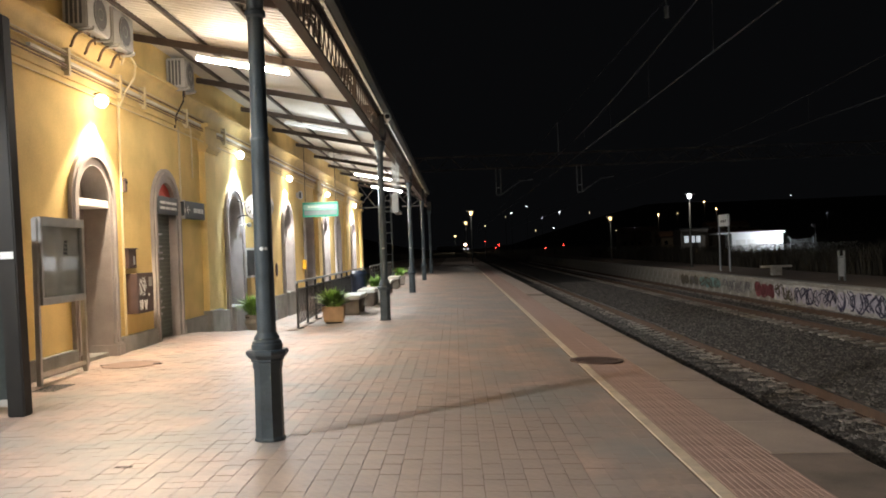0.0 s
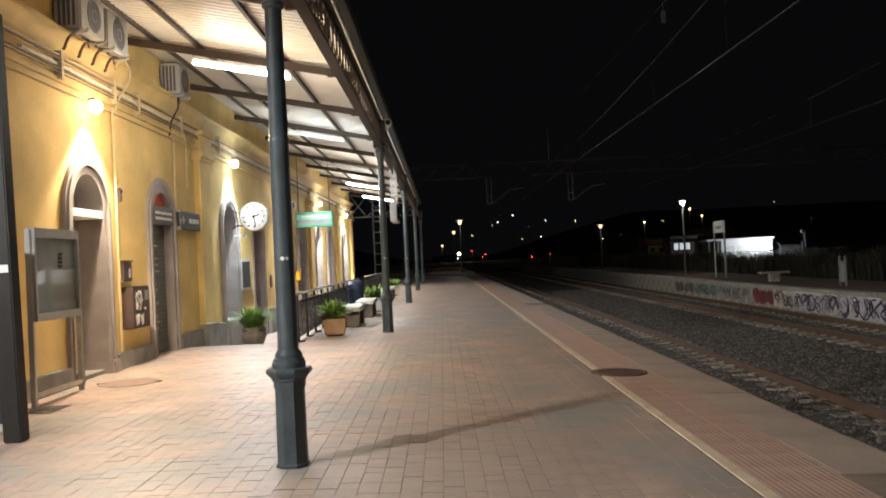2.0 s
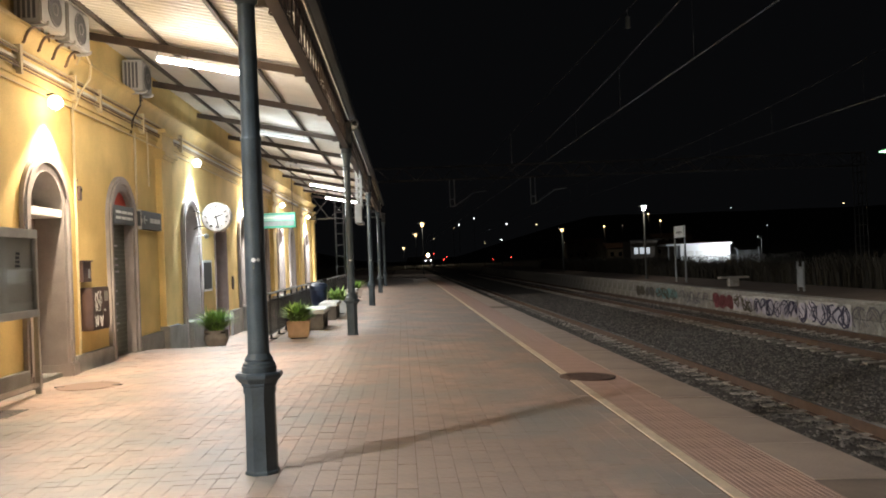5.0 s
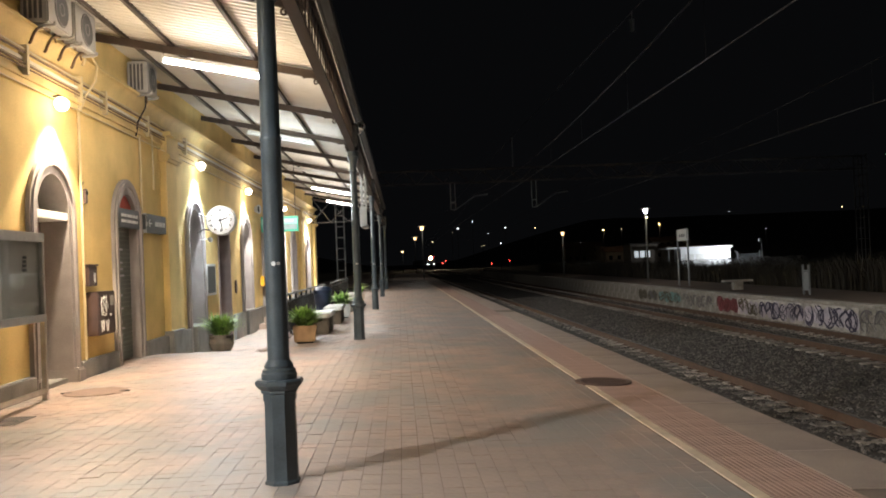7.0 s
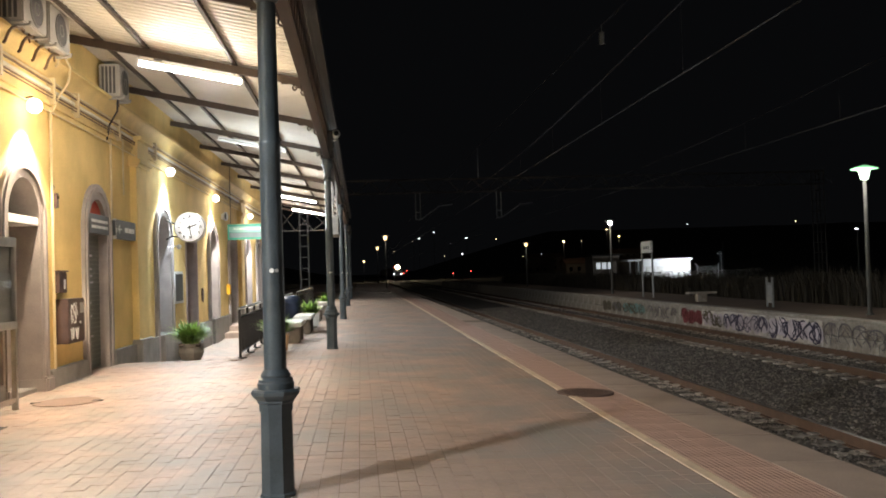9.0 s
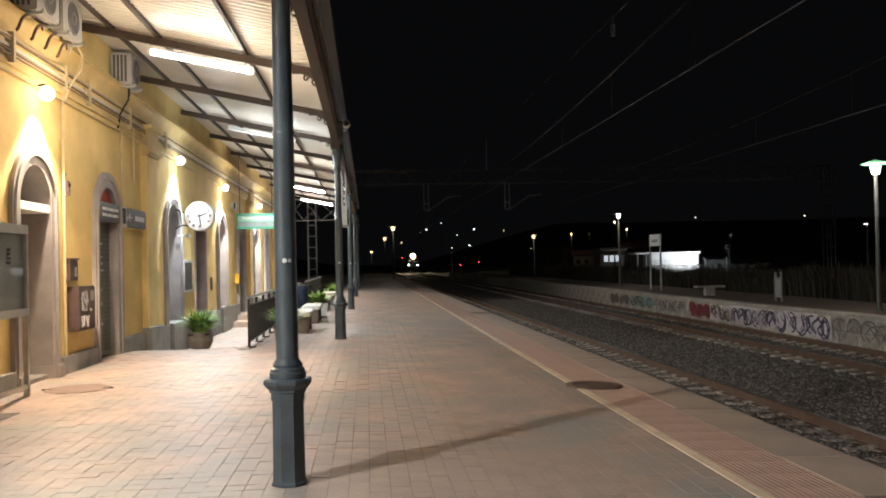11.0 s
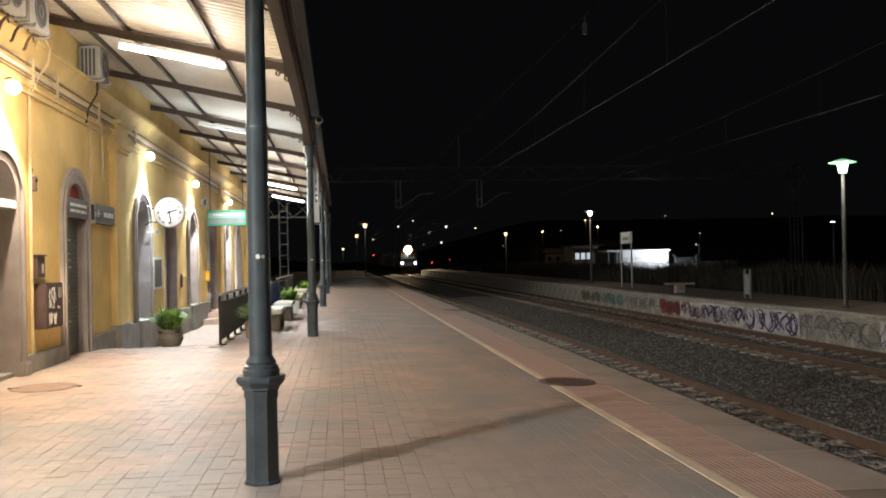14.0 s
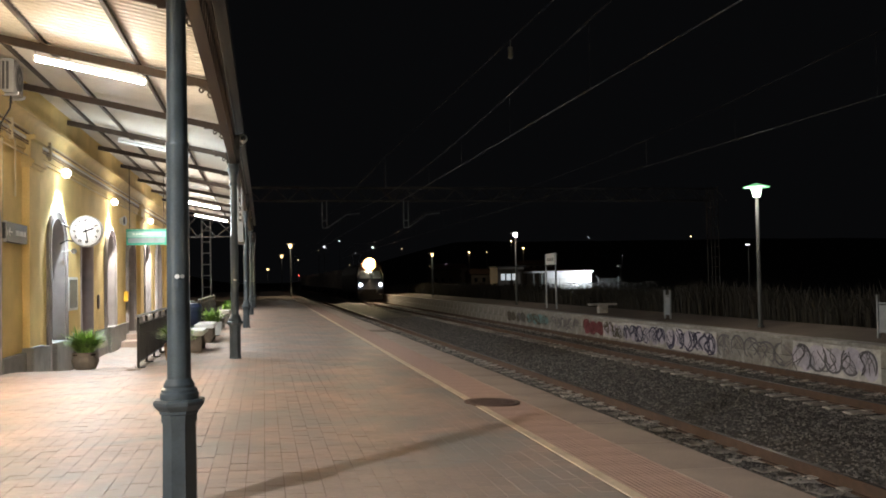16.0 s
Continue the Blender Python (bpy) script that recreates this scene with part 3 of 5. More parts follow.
        bm.free()
    else:
        # black back, sides and soffit put the unlit interior's shade into the colour
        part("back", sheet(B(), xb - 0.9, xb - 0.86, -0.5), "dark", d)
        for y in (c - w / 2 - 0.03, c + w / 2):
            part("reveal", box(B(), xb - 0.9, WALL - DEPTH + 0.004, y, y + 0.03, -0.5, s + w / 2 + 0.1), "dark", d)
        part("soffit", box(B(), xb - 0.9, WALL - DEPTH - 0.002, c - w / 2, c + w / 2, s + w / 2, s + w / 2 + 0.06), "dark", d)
        part("door_leaf", box(B(), xb - 0.05, xb, c - 0.12 if kind == "open" else c + 0.05, c + w / 2, fz, s + 0.1), "brown_door", d, bevel=0.006)
        if kind == "open":
            for y in (c - w / 2 - 0.10, c + w / 2 - 0.028):
                part("jamb_lining", box(B(), xb, WALL + 0.02, y, y + 0.128, fz - 0.1, s + 0.25), "brown_door", d, bevel=0.006)
            part("head_lining", box(B(), xb, WALL + 0.02, c - w / 2 + 0.03, c + w / 2 - 0.03, s + 0.16, s + 0.28), "brown_door", d, bevel=0.006)
        if abs(c - 32.3) < 0.1:
            # landing of two deep steps before the doorway
            for z, y0, x1 in ((-0.29, 29.75, -4.45), (-0.12, 30.8, -4.55)):
                part("step", box(B(), WALL - 0.4, x1, y0, 34.0, -0.6, z), "slab", d, "worn stone step", bevel=0.02)
        for k in range(2 if c > 35 else 0):
            part("step", box(B(), WALL - 0.5, WALL + 0.75 - 0.35 * k, c - w / 2 - 0.25, c + w / 2 + 0.25, fz - 0.2 + 0.17 * k, fz + 0.17 + 0.17 * k), "plinth", d, bevel=0.012)
        bm.free()
    return d


for o in OPENINGS:
    if o[3] != "open":
        surround(o)
    infill(o)

# plinth between openings, pilasters, cornice
prev = -10.0
for o in OPENINGS + [(END + 1.0, 2.0, 0, "")]:
    a, b = prev, o[0] - o[1] / 2 - 0.252
    if b > a:
        part("plinth", box(B(), WALL - 0.01, WALL + 0.09, a, min(b, END + 0.05), -0.8, 0.26), "plinth", wall, bevel=0.015)
    prev = o[0] + o[1] / 2 + 0.252
for y in (19.05, 34.4, 43.3, END - 0.35):
    p = part("pilaster", box(B(), WALL - 0.01, WALL + 0.13, y - 0.40, y + 0.40, -0.8, 3.78), "yellow", wall)
    bm = B()
    for d, z0, z1 in ((0.19, 3.78, 3.84), (0.24, 3.84, 3.92), (0.17, 3.92, 4.3), (0.26, 4.3, 4.38)):
        box(bm, WALL - 0.01, WALL + d, y - 0.36 - d * 0.6, y + 0.36 + d * 0.6, z0, z1)
    part("capital", bm, "cornice", p)
    part("pedestal", box(B(), WALL - 0.01, WALL + 0.2, y - 0.46, y + 0.46, -0.8, 0.34), "plinth", p, bevel=0.015)
for d, z0, z1 in ((0.05, 4.02, 4.10), (0.09, 4.10, 4.17), (0.05, 4.17, 4.36), (0.23, 4.735, 4.79)):
    part("cornice_moulding", box(B(), WALL - 0.01, WALL + d, -10, END + d, z0, z1), "cornice", wall, bevel=0.006)
bm = B()
cove = [(WALL - 0.01, 4.46)] + [(WALL + 0.05 + 0.17 * (1 - math.cos(math.pi / 2 * q / 9)), 4.50 + 0.235 * math.sin(math.pi / 2 * q / 9)) for q in range(10)] + [(WALL - 0.01, 4.735)]
ends = [[bm.verts.new((x, y, z)) for x, z in cove] for y in (-10, END + 0.15)]
for q in range(len(cove)):
    bm.faces.new((ends[0][q], ends[0][(q + 1) % len(cove)], ends[1][(q + 1) % len(cove)], ends[1][q]))
for e in ends:
    bm.faces.new(e)
bmesh.ops.recalc_face_normals(bm, faces=bm.faces)
part("cornice_cove", bm, "cornice", wall, "smooth hollow cove under the cornice")
# cable runs below the cornice
for k, (z, r, mt) in enumerate(((4.395, 0.016, "hose"), (4.44, 0.012, "pipe"), (4.25, 0.014, "hose"), (4.205, 0.012, "hose"), (3.98, 0.010, "pipe"))):
    c = part("cable_run", rod(B(), (WALL + 0.13, -8, z), (WALL + 0.13, 49, z), r, n=6), mt)
    tagged(c, "cables and conduit clipped along the station wall", "cable")
tray = part("cable_trunking", box(B(), WALL + 0.05, WALL + 0.11, 11.0, 49, 4.30, 4.345), "trunking")
tagged(tray, "pale cable trunking fixed under the cornice", "cable")
for y in (12.0, 13.9, 15.0, 17.4, 20.3):
    bm = box(B(), WALL + 0.05, WALL + 0.16, y, y + 0.07, 4.12, 4.5)
    tagged(part("cable_clamp", bm, "pipe"), "cream clamp holding wall cables", "cable clamp", "wall cable clamps")
for y, zz in ((14.05, 0.2), (17.15, 2.25)):
    pp = part("conduit", rod(B(), (WALL + 0.05, y, zz), (WALL + 0.05, y, 4.35), 0.022, n=8), "pipe")
    tagged(pp, "cream conduit running down the station wall", "pipe")
pp = part("conduit", tube_path(B(), [(WALL + 0.06, 17.95, 3.15), (WALL + 0.06, 17.95, 3.9), (WALL + 0.1, 17.8, 4.1), (WALL + 0.1, 17.75, 4.3)], 0.02), "pipe")
tagged(pp, "short bent cream pipe hanging from the cornice", "pipe")

# ---- canopy ----
can = thing("canopy", "platform canopy with iron beams under white corrugated sheet", "canopy", kind="structure")
RX0, RX1, RXS = WALL + 0.02, -1.92, -2.02
vs, fs = [], []
y, k = -8.0, 0
prof = []
while y < 49.2:
    prof.append((y, 0.02 if (k // 2) % 2 else -0.02))
    y += 0.06 if k % 2 == 0 else 0.025
    k += 1
for y, d in prof:
    for x in (RX0, (RX0 + RXS) / 2, RXS):
        vs.append((x, y, roof_z(x) + 0.17 + d))
for j in range(len(prof) - 1):
    for i in range(2):
        a = j * 3 + i
        fs.append((a, a + 1, a + 4, a + 3))
sheet_ob = pydata("roof_sheet", vs, fs, "roof", can)
so = sheet_ob.modifiers.new("thick", "SOLIDIFY")
so.thickness = 0.012
for y in BEAMS:
    b = part("beam", bar(B(), (WALL, y, roof_z(WALL) + 0.02), (-2.06, y, roof_z(-2.06) + 0.02), 0.06, 0.12), "canopy_iron", can)
    # pierced bracket where the beam meets the girder
    z0 = roof_z(-2.56) - 0.03
    bm = B()
    pts = [(-2.56 + 0.44 * math.sin(math.pi / 2 * q / 8), y, z0 - 0.50 * (1 - math.cos(math.pi / 2 * q / 8))) for q in range(9)]
    tube_path(bm, pts, 0.026, 6)
    bar(bm, (-2.12, y, z0 - 0.55), (-2.12, y, z0 - 0.08), 0.03, 0.03)
    part("bracket", bm, "canopy_iron", b)
    for cx, dz, r in ((-2.25, 0.17, 0.085), (-2.40, 0.10, 0.055), (-2.165, 0.33, 0.05)):
        pts = [(cx + r * math.cos(0.8 * q) * (1 - q / 13), y, z0 - dz + r * math.sin(0.8 * q) * (1 - q / 13)) for q in range(11)]
        part("scroll", tube_path(B(), pts, 0.015, 5), "canopy_iron", b)
    part("shoe", box(B(), -2.62, -2.50, y - 0.035, y + 0.035, z0 - 0.03, z0 + 0.03), "canopy_iron", b, bevel=0.008)
for x in (-5.42, -4.70, -3.34):
    part("purlin", bar(B(), (x, -8, roof_z(x) + 0.115), (x, 49, roof_z(x) + 0.115), 0.05, 0.08), "canopy_iron", can)
# lattice girder on the pillar line
GB, GT = 3.88, 4.45
gd = part("lattice_girder", B(), "canopy_iron", can, "riveted lattice girder along the pillars")
bm = B()
for z in (GB, GT):
    bar(bm, (-2.06, -8, z), (-2.06, 49, z), 0.12, 0.035)
    bar(bm, (-2.06, -8, z + (0.045 if z == GB else -0.045)), (-2.06, 49, z + (0.045 if z == GB else -0.045)), 0.02, 0.08)
y = -8.0
while y < 48.7:
    bar(bm, (-2.045, y, GB), (-2.045, y + 0.35, GT), 0.012, 0.035)
    bar(bm, (-2.075, y + 0.35, GB), (-2.075, y, GT), 0.012, 0.035)
    y += 0.35
gd.data = finish("lattice_girder", bm, "canopy_iron")
bm = B()
for w, z0, z1 in ((0.10, 0.0, 0.03), (0.015, 0.03, 0.15)):
    bar(bm, (RX1 + (0 if w > 0.05 else 0.045), -8, roof_z(RX1) + 0.08 + (z0 + z1) / 2), (RX1 + (0 if w > 0.05 else 0.045), 49.3, roof_z(RX1) + 0.08 + (z0 + z1) / 2), w, z1 - z0)
part("gutter", bm, "iron_dark", can)
part("eave_board", bar(B(), (-1.97, -8, roof_z(-1.97) + 0.16), (-1.97, 49.2, roof_z(-1.97) + 0.16), 0.14, 0.02), "eave", can)
# end frame of the canopy
bm = B()
for x0, x1 in ((-5.9, -4.9), (-4.9, -3.95), (-3.95, -3.0), (-3.0, -2.06)):
    for a, b in ((x0, x1), (x1, x0)):
        bar(bm, (a, 49.0, 3.95), (b, 49.0, roof_z(b)), 0.03, 0.05)
bar(bm, (-5.9, 49.0, 3.95), (-2.06, 49.0, 3.95), 0.06, 0.07)
part("end_truss", bm, "iron_dark", can)


def pillar():
    t = thing("iron_pillar", "dark grey cast-iron pillar with octagonal pedestal holding the canopy", "pillar", (-2.06, 6.93, 0), group="canopy pillars")
    k8 = 1 / math.cos(math.pi / 8)
    part("pedestal", lathe(B(), [(0.118 * k8, 0), (0.118 * k8, 0.02), (0.108 * k8, 0.03), (0.104 * k8, 0.585)], 8, turn=math.pi / 8), "iron", t)
    part("pedestal_cap", lathe(B(), [(0.112 * k8, 0.585), (0.112 * k8, 0.635), (0.124 * k8, 0.645), (0.124 * k8, 0.66), (0.14 * k8, 0.675), (0.16 * k8, 0.70), (0.162 * k8, 0.722), (0.15 * k8, 0.735)], 8, turn=math.pi / 8), "iron", t)
    part("base_ring", lathe(B(), [(0.125, 0.735), (0.127, 0.775), (0.118, 0.785), (0.118, 0.80), (0.10, 0.815), (0.104, 0.83), (0.092, 0.85), (0.078, 0.87)], 20), "iron", t, smooth=True)
    part("shaft", lathe(B(), [(0.078, 0.87), (0.074, 1.6), (0.073, 2.42), (0.077, 2.43), (0.077, 2.45), (0.070, 2.46), (0.064, 3.42)], 20), "iron", t, smooth=True)
    part("capital", lathe(B(), [(0.064, 3.42), (0.085, 3.44), (0.085, 3.47), (0.068, 3.49), (0.075, 3.62), (0.11, 3.72), (0.12, 3.76), (0.105, 3.78), (0.105, 3.86)], 16), "iron", t, smooth=True)
    part("head_plate", box(B(), -0.13, 0.13, -0.13, 0.13, 3.86, 4.42), "iron_dark", t, bevel=0.01)
    dot = part("number_plate", rod(B(), (0.0, -0.071, 1.55), (0.0, -0.083, 1.55), 0.016, n=12), "pale_bar", t, "small round white stud")
    part("sticker", rod(B(), (0.032, -0.064, 1.55), (0.034, -0.076, 1.55), 0.013, n=12), "alu", t)
    return t


p0 = pillar()
for y in PILLARS:
    if abs(y - 6.93) > 0.1:
        copy_thing(p0, pose(-2.06, y, 0))


def tube_light(y, x0=-4.82, x1=-3.22, lit=True):
    t = thing("tube_light", ("lit white" if lit else "unlit pale") + " fluorescent tube fixed under a canopy beam", "light", group="canopy tube lights")
    low = 0.165
    part("fitting", bar(B(), (x0, y, roof_z(x0) - low + 0.055), (x1, y, roof_z(x1) - low + 0.055), 0.17, 0.035), "white_metal", t)
    a, b = Vector((x0 + 0.02, y, roof_z(x0 + 0.02) - low)), Vector((x1 - 0.02, y, roof_z(x1 - 0.02) - low))
    part("tube", rod(B(), a, b, 0.036, n=12), "tube" if lit else "white_metal", t, smooth=True)
    for p, s in ((a, -1), (b, 1)):
        part("end_cap", bar(B(), p - Vector((0.0, 0, 0.0)), p + Vector((s * 0.04, 0, -s * 0.008)), 0.07, 0.07), "white_metal", t)
    for x in (x0 + 0.02, x0 + 0.5, x1 - 0.12):
        z = roof_z(x)
        part("hanger", tube_path(B(), [(x, y - 0.032, z + 0.02), (x, y - 0.045, z - 0.04), (x, y - 0.03, z - low + 0.07), (x, y, z - low + 0.06)], 0.008, 5), "canopy_iron", t)
    return t


for k in (1, 5, 11, 13):
    tube_light(BEAMS[k])
for k in (3, 7, 9):
    tube_light(BEAMS[k], lit=False)


def wall_lamp(y, z, colour, glow, watts, x=WALL, fill_share=0.03, wide=False, throw=0.45, rise=0.0, lean=24, down=0.5):
    t = thing("wall_lamp", "glowing globe lamp on a short bracket above an arch", "lamp", group="station wall lamps")
    part("bracket", tube_path(B(), [(x, y, z + 0.1), (x + 0.14, y, z + 0.13), (x + 0.17, y, z + 0.08)], 0.014), "iron_dark", t)
    part("globe", ball(B(), (x + 0.17, y, z), 0.098, 14), glow, t, smooth=True)
    if wide:
        spot_lamp("lamp_light", (x + 0.18, y, z - 0.11), watts, colour, t)
    else:
        spot_lamp("lamp_light", (x + 0.28, y, z - 0.10), watts * down, colour, t, 96, 0.12)
        spot_lamp("lamp_throw", (x + 0.34, y, z - 0.10), watts * throw, colour, t, 170, 0.7, lean)
        # extra spot aimed out and up, standing in for globe light on the roof
        if rise:
            spot_lamp("roof_fill_spot", (x + 0.32, y, z), watts * rise, colour, t, 128, 0.7, 103)
    # added fill light, set out from the globe to spare the wall a hot spot
    point_lamp("lamp_fill", (x + (0.30 if wide else 0.75), y, z - 0.1), watts * fill_share, colour, t, 0.06)
    return t


wall_lamp(3.2, 4.0, (0.94, 0.97, 0.99), "glow_white", 2050, fill_share=0.05, wide=True)
wall_lamp(13.08, 3.93, (1.0, 0.81, 0.58), "glow_lamp_warm", 1150, fill_share=0.06, throw=0.85, rise=0.04, lean=52, down=0.42)
wall_lamp(21.65, 4.02, (0.80, 0.92, 1.0), "glow_globe_cool", 1450, throw=0.75, rise=0.03, lean=52)
wall_lamp(28.15, 3.95, (1.0, 0.96, 0.90), "glow_globe", 1450, throw=0.7, rise=0.03, lean=52)
wall_lamp(36.6, 3.95, (0.97, 0.97, 0.95), "glow_globe", 2300)
wall_lamp(46.4, 3.95, (0.97, 0.97, 0.95), "glow_globe", 2400)

# ---- things on the station wall ----
def air_conditioner(y, z, depth=0.36, w=0.84, h=0.58):
    t = thing("air_conditioner", "white outdoor air-conditioning unit with round fan on the cornice", "air conditioner", (WALL + 0.03, y, z), group="outdoor air conditioners")
    part("casing", box(B(), 0, depth, 0, w, 0, h), "ac_grey", t, bevel=0.018)
    f = part("fan_grille", B(), "grille", t, "round dark fan grille")
    bm = B()
    cy, cz, r = w * 0.55, h / 2, h * 0.41
    for q in range(24):
        a, b = 2 * math.pi * q / 24, 2 * math.pi * (q + 1) / 24
        c0, c1 = [bm.verts.new((depth + d, cy, cz)) for d in (0.006, -0.002)]
        p = [bm.verts.new((depth + d, cy + r * math.cos(g), cz + r * math.sin(g))) for d in (0.006, -0.002) for g in (a, b)]
        bm.faces.new((c0, p[0], p[1])), bm.faces.new((p[0], p[2], p[3], p[1]))
        bm.verts.remove(c1)
    f.data = finish("fan_grille", bm, "grille")
    for rr in (0.35, 0.95):
        bm = B()
        pts = [(depth + 0.012, cy + r * rr * math.cos(2 * math.pi * q / 16), cz + r * rr * math.sin(2 * math.pi * q / 16)) for q in range(17)]
        tube_path(bm, pts, 0.004, 4)
        part("guard_ring", bm, "ac_grey", t)
    for q in range(4):
        y0 = 0.0
        part("side_vent", box(B(), 0.05 + q * 0.065, 0.09 + q * 0.065, -0.004, 0.002, 0.05, h - 0.05), "grille", t)
    for yy in (0.08, w - 0.14):
        part("bracket", tube_path(B(), [(-0.02, yy, -0.035), (depth, yy, -0.035), (depth + 0.05, yy, -0.02), (depth + 0.055, yy, 0.02)], 0.022, 6), "ac_grey", t)
    part("drain_hose", tube_path(B(), [(depth * 0.6, w * 0.7, 0.01), (depth * 0.6, w * 0.7, -0.08), (0.22, w * 0.72, -0.12)], 0.014, 6), "hose", t)
    return t


for y, z, w in ((12.13, 4.82, 0.84), (13.08, 4.80, 0.84), (16.58, 4.78, 0.62)):
    air_conditioner(y, z, w=w, h=0.57)
for y in (11.90, 12.37, 12.84, 13.31):
    pts = [(WALL + 0.20, y + 0.72, 4.80), (WALL + 0.255, y + 0.60, 4.812), (WALL + 0.27, y + 0.45, 4.80), (WALL + 0.275, y + 0.30, 4.765), (WALL + 0.275, y + 0.16, 4.71), (WALL + 0.275, y + 0.06, 4.64), (WALL + 0.27, y, 4.56), (WALL + 0.25, y + 0.01, 4.51), (WALL + 0.22, y + 0.04, 4.50)]
    tagged(part("refrigerant_hose", tube_path(B(), pts, 0.02, 7), "hose"), "brown lagged hose looping over the cornice", "hose", "air conditioner hoses")
tagged(part("refrigerant_hose", tube_path(B(), [(WALL + 0.24, 13.75, 4.62), (WALL + 0.27, 13.82, 4.78), (WALL + 0.27, 14.05, 4.84), (WALL + 0.27, 14.3, 4.74), (WALL + 0.24, 14.28, 4.5), (WALL + 0.14, 14.12, 4.25), (WALL + 0.06, 14.08, 4.0)], 0.02, 7), "pipe"), "cream hose looping down from the air conditioners", "hose", "air conditioner hoses")
tagged(part("refrigerant_hose", tube_path(B(), [(WALL + 0.3, 16.75, 4.75), (WALL + 0.28, 16.8, 4.55), (WALL + 0.12, 16.85, 4.3), (WALL + 0.06, 16.9, 4.05)], 0.018, 6), "cable"), "dark insulated hose dropping from an air conditioner", "hose", "air conditioner hoses")


def small_box(name, label, cat, y0, y1, z0, z1, d, mat, x=WALL):
    t = thing(name, label, cat, (x, y0, z0))
    part("body", box(B(), 0, d, 0, y1 - y0, 0, z1 - z0), mat, t, bevel=0.008)
    return t


mb = small_box("letter_box", "small brown steel letter box fixed to the wall", "letter box", 14.13, 14.48, 1.36, 1.67, 0.10, "brown_box")
part("lid", box(B(), -0.0, 0.125, -0.015, 0.365, 0.312, 0.335), "brown_box", mb, bevel=0.006)
part("label_plate", box(B(), 0.098, 0.106, 0.20, 0.27, 0.06, 0.2), "pale_bar", mb, "pale label holder")
eb = small_box("meter_cabinet", "brown steel meter cabinet scrawled with white graffiti", "cabinet", 14.21, 14.98, 0.60, 1.27, 0.19, "brown_box")
part("door", box(B(), 0.188, 0.2, 0.02, 0.46, 0.03, 0.64), "brown_box", eb, bevel=0.005)
part("door", box(B(), 0.188, 0.2, 0.475, 0.75, 0.03, 0.64), "brown_box", eb, bevel=0.005)
part("notice", box(B(), 0.2, 0.204, 0.53, 0.69, 0.44, 0.60), "paper", eb, "grey paper notice")
part("lock", rod(B(), (0.2, 0.51, 0.3), (0.22, 0.51, 0.3), 0.02, n=10), "alu", eb)
rng = random.Random(21)
for cy, cz, ry, rz, n in ((0.15, 0.44, 0.07, 0.13, 15), (0.26, 0.48, 0.08, 0.12, 12), (0.22, 0.34, 0.10, 0.05, 13), (0.37, 0.52, 0.04, 0.12, 6), (0.30, 0.40, 0.05, 0.10, 8)):
    ph = rng.uniform(0, 6)
    pts = [(0.203, cy + ry * math.cos(ph + q * 1.15) * rng.uniform(0.5, 1.1), cz + rz * math.sin(ph + q * 0.85) * rng.uniform(0.6, 1.1)) for q in range(n)]
    part("graffiti_stroke", tube_path(B(), pts, 0.0045, 4), "white_paint", eb, "thin white spray-paint scrawl")
for y0 in (0.06, 0.16, 0.26, 0.36):
    pts = [(0.203, y0 + 0.08 * rng.random(), 0.07 + 0.15 * (q % 2) + rng.uniform(-0.02, 0.02)) for q in range(5)]
    part("graffiti_stroke", tube_path(B(), [(0.203, y0, 0.21), (0.203, y0 + 0.08, 0.20)] + pts, 0.0048, 4), "white_paint", eb, "thin white spray-paint scrawl")


al = small_box("alarm_sensor", "small dark sensor clipped to the wall conduit", "sensor", 14.12, 14.22, 2.62, 2.84, 0.09, "brown_box")
part("lens", rod(B(), (0.088, 0.05, 0.16), (0.105, 0.05, 0.16), 0.026, n=12), "glass_dark", al)
part("cable", tube_path(B(), [(0.02, 0.05, 0.22), (0.05, 0.02, 0.32), (0.02, -0.04, 0.38)], 0.008, 5), "cable", al)
dr = small_box("door_lock_box", "small dark lock box on the arch moulding", "lock box", 17.10, 17.18, 2.34, 2.62, 0.12, "sign_dark")
part("catch", box(B(), 0.12, 0.14, 0.02, 0.06, 0.06, 0.14), "alu", dr)


def bars_on(t, x, y0, y1, zs, h, mat="pale_bar", rng=random.Random(2)):
    for z in zs:
        y = y0
        while y < y1 - 0.04:
            w = min(rng.uniform(0.12, 0.3), y1 - y)
            part("lettering_bar", box(B(), x, x + 0.004, y, y + w, z, z + h), mat, t)
            y += w + 0.035


ds = small_box("door_sign", "dark enamel sign with two pale lines across the shutter arch", "sign", 15.70, 16.86, 2.33, 2.66, 0.10, "sign_dark", WALL - 0.02)
bars_on(ds, 0.101, 0.12, 1.05, (0.19, 0.09), 0.05)
ps = small_box("direction_sign", "dark projecting direction sign with arrow and pale lettering", "sign", 17.15, 18.5, 2.29, 2.64, 0.13, "sign_dark")
bars_on(ps, 0.131, 0.55, 1.22, (0.13,), 0.09)
part("arrow", box(B(), 0.13, 0.135, 0.12, 0.34, 0.165, 0.185), "pale_bar", ps)
bm = B()
for s in (1, -1):
    bar(bm, (0.133, 0.12, 0.175), (0.133, 0.2, 0.175 + s * 0.07), 0.005, 0.02)
part("arrow_head", bm, "pale_bar", ps)
part("frame", box(B(), -0.002, 0.126, -0.012, 0.0, -0.01, 0.36), "alu", ps)

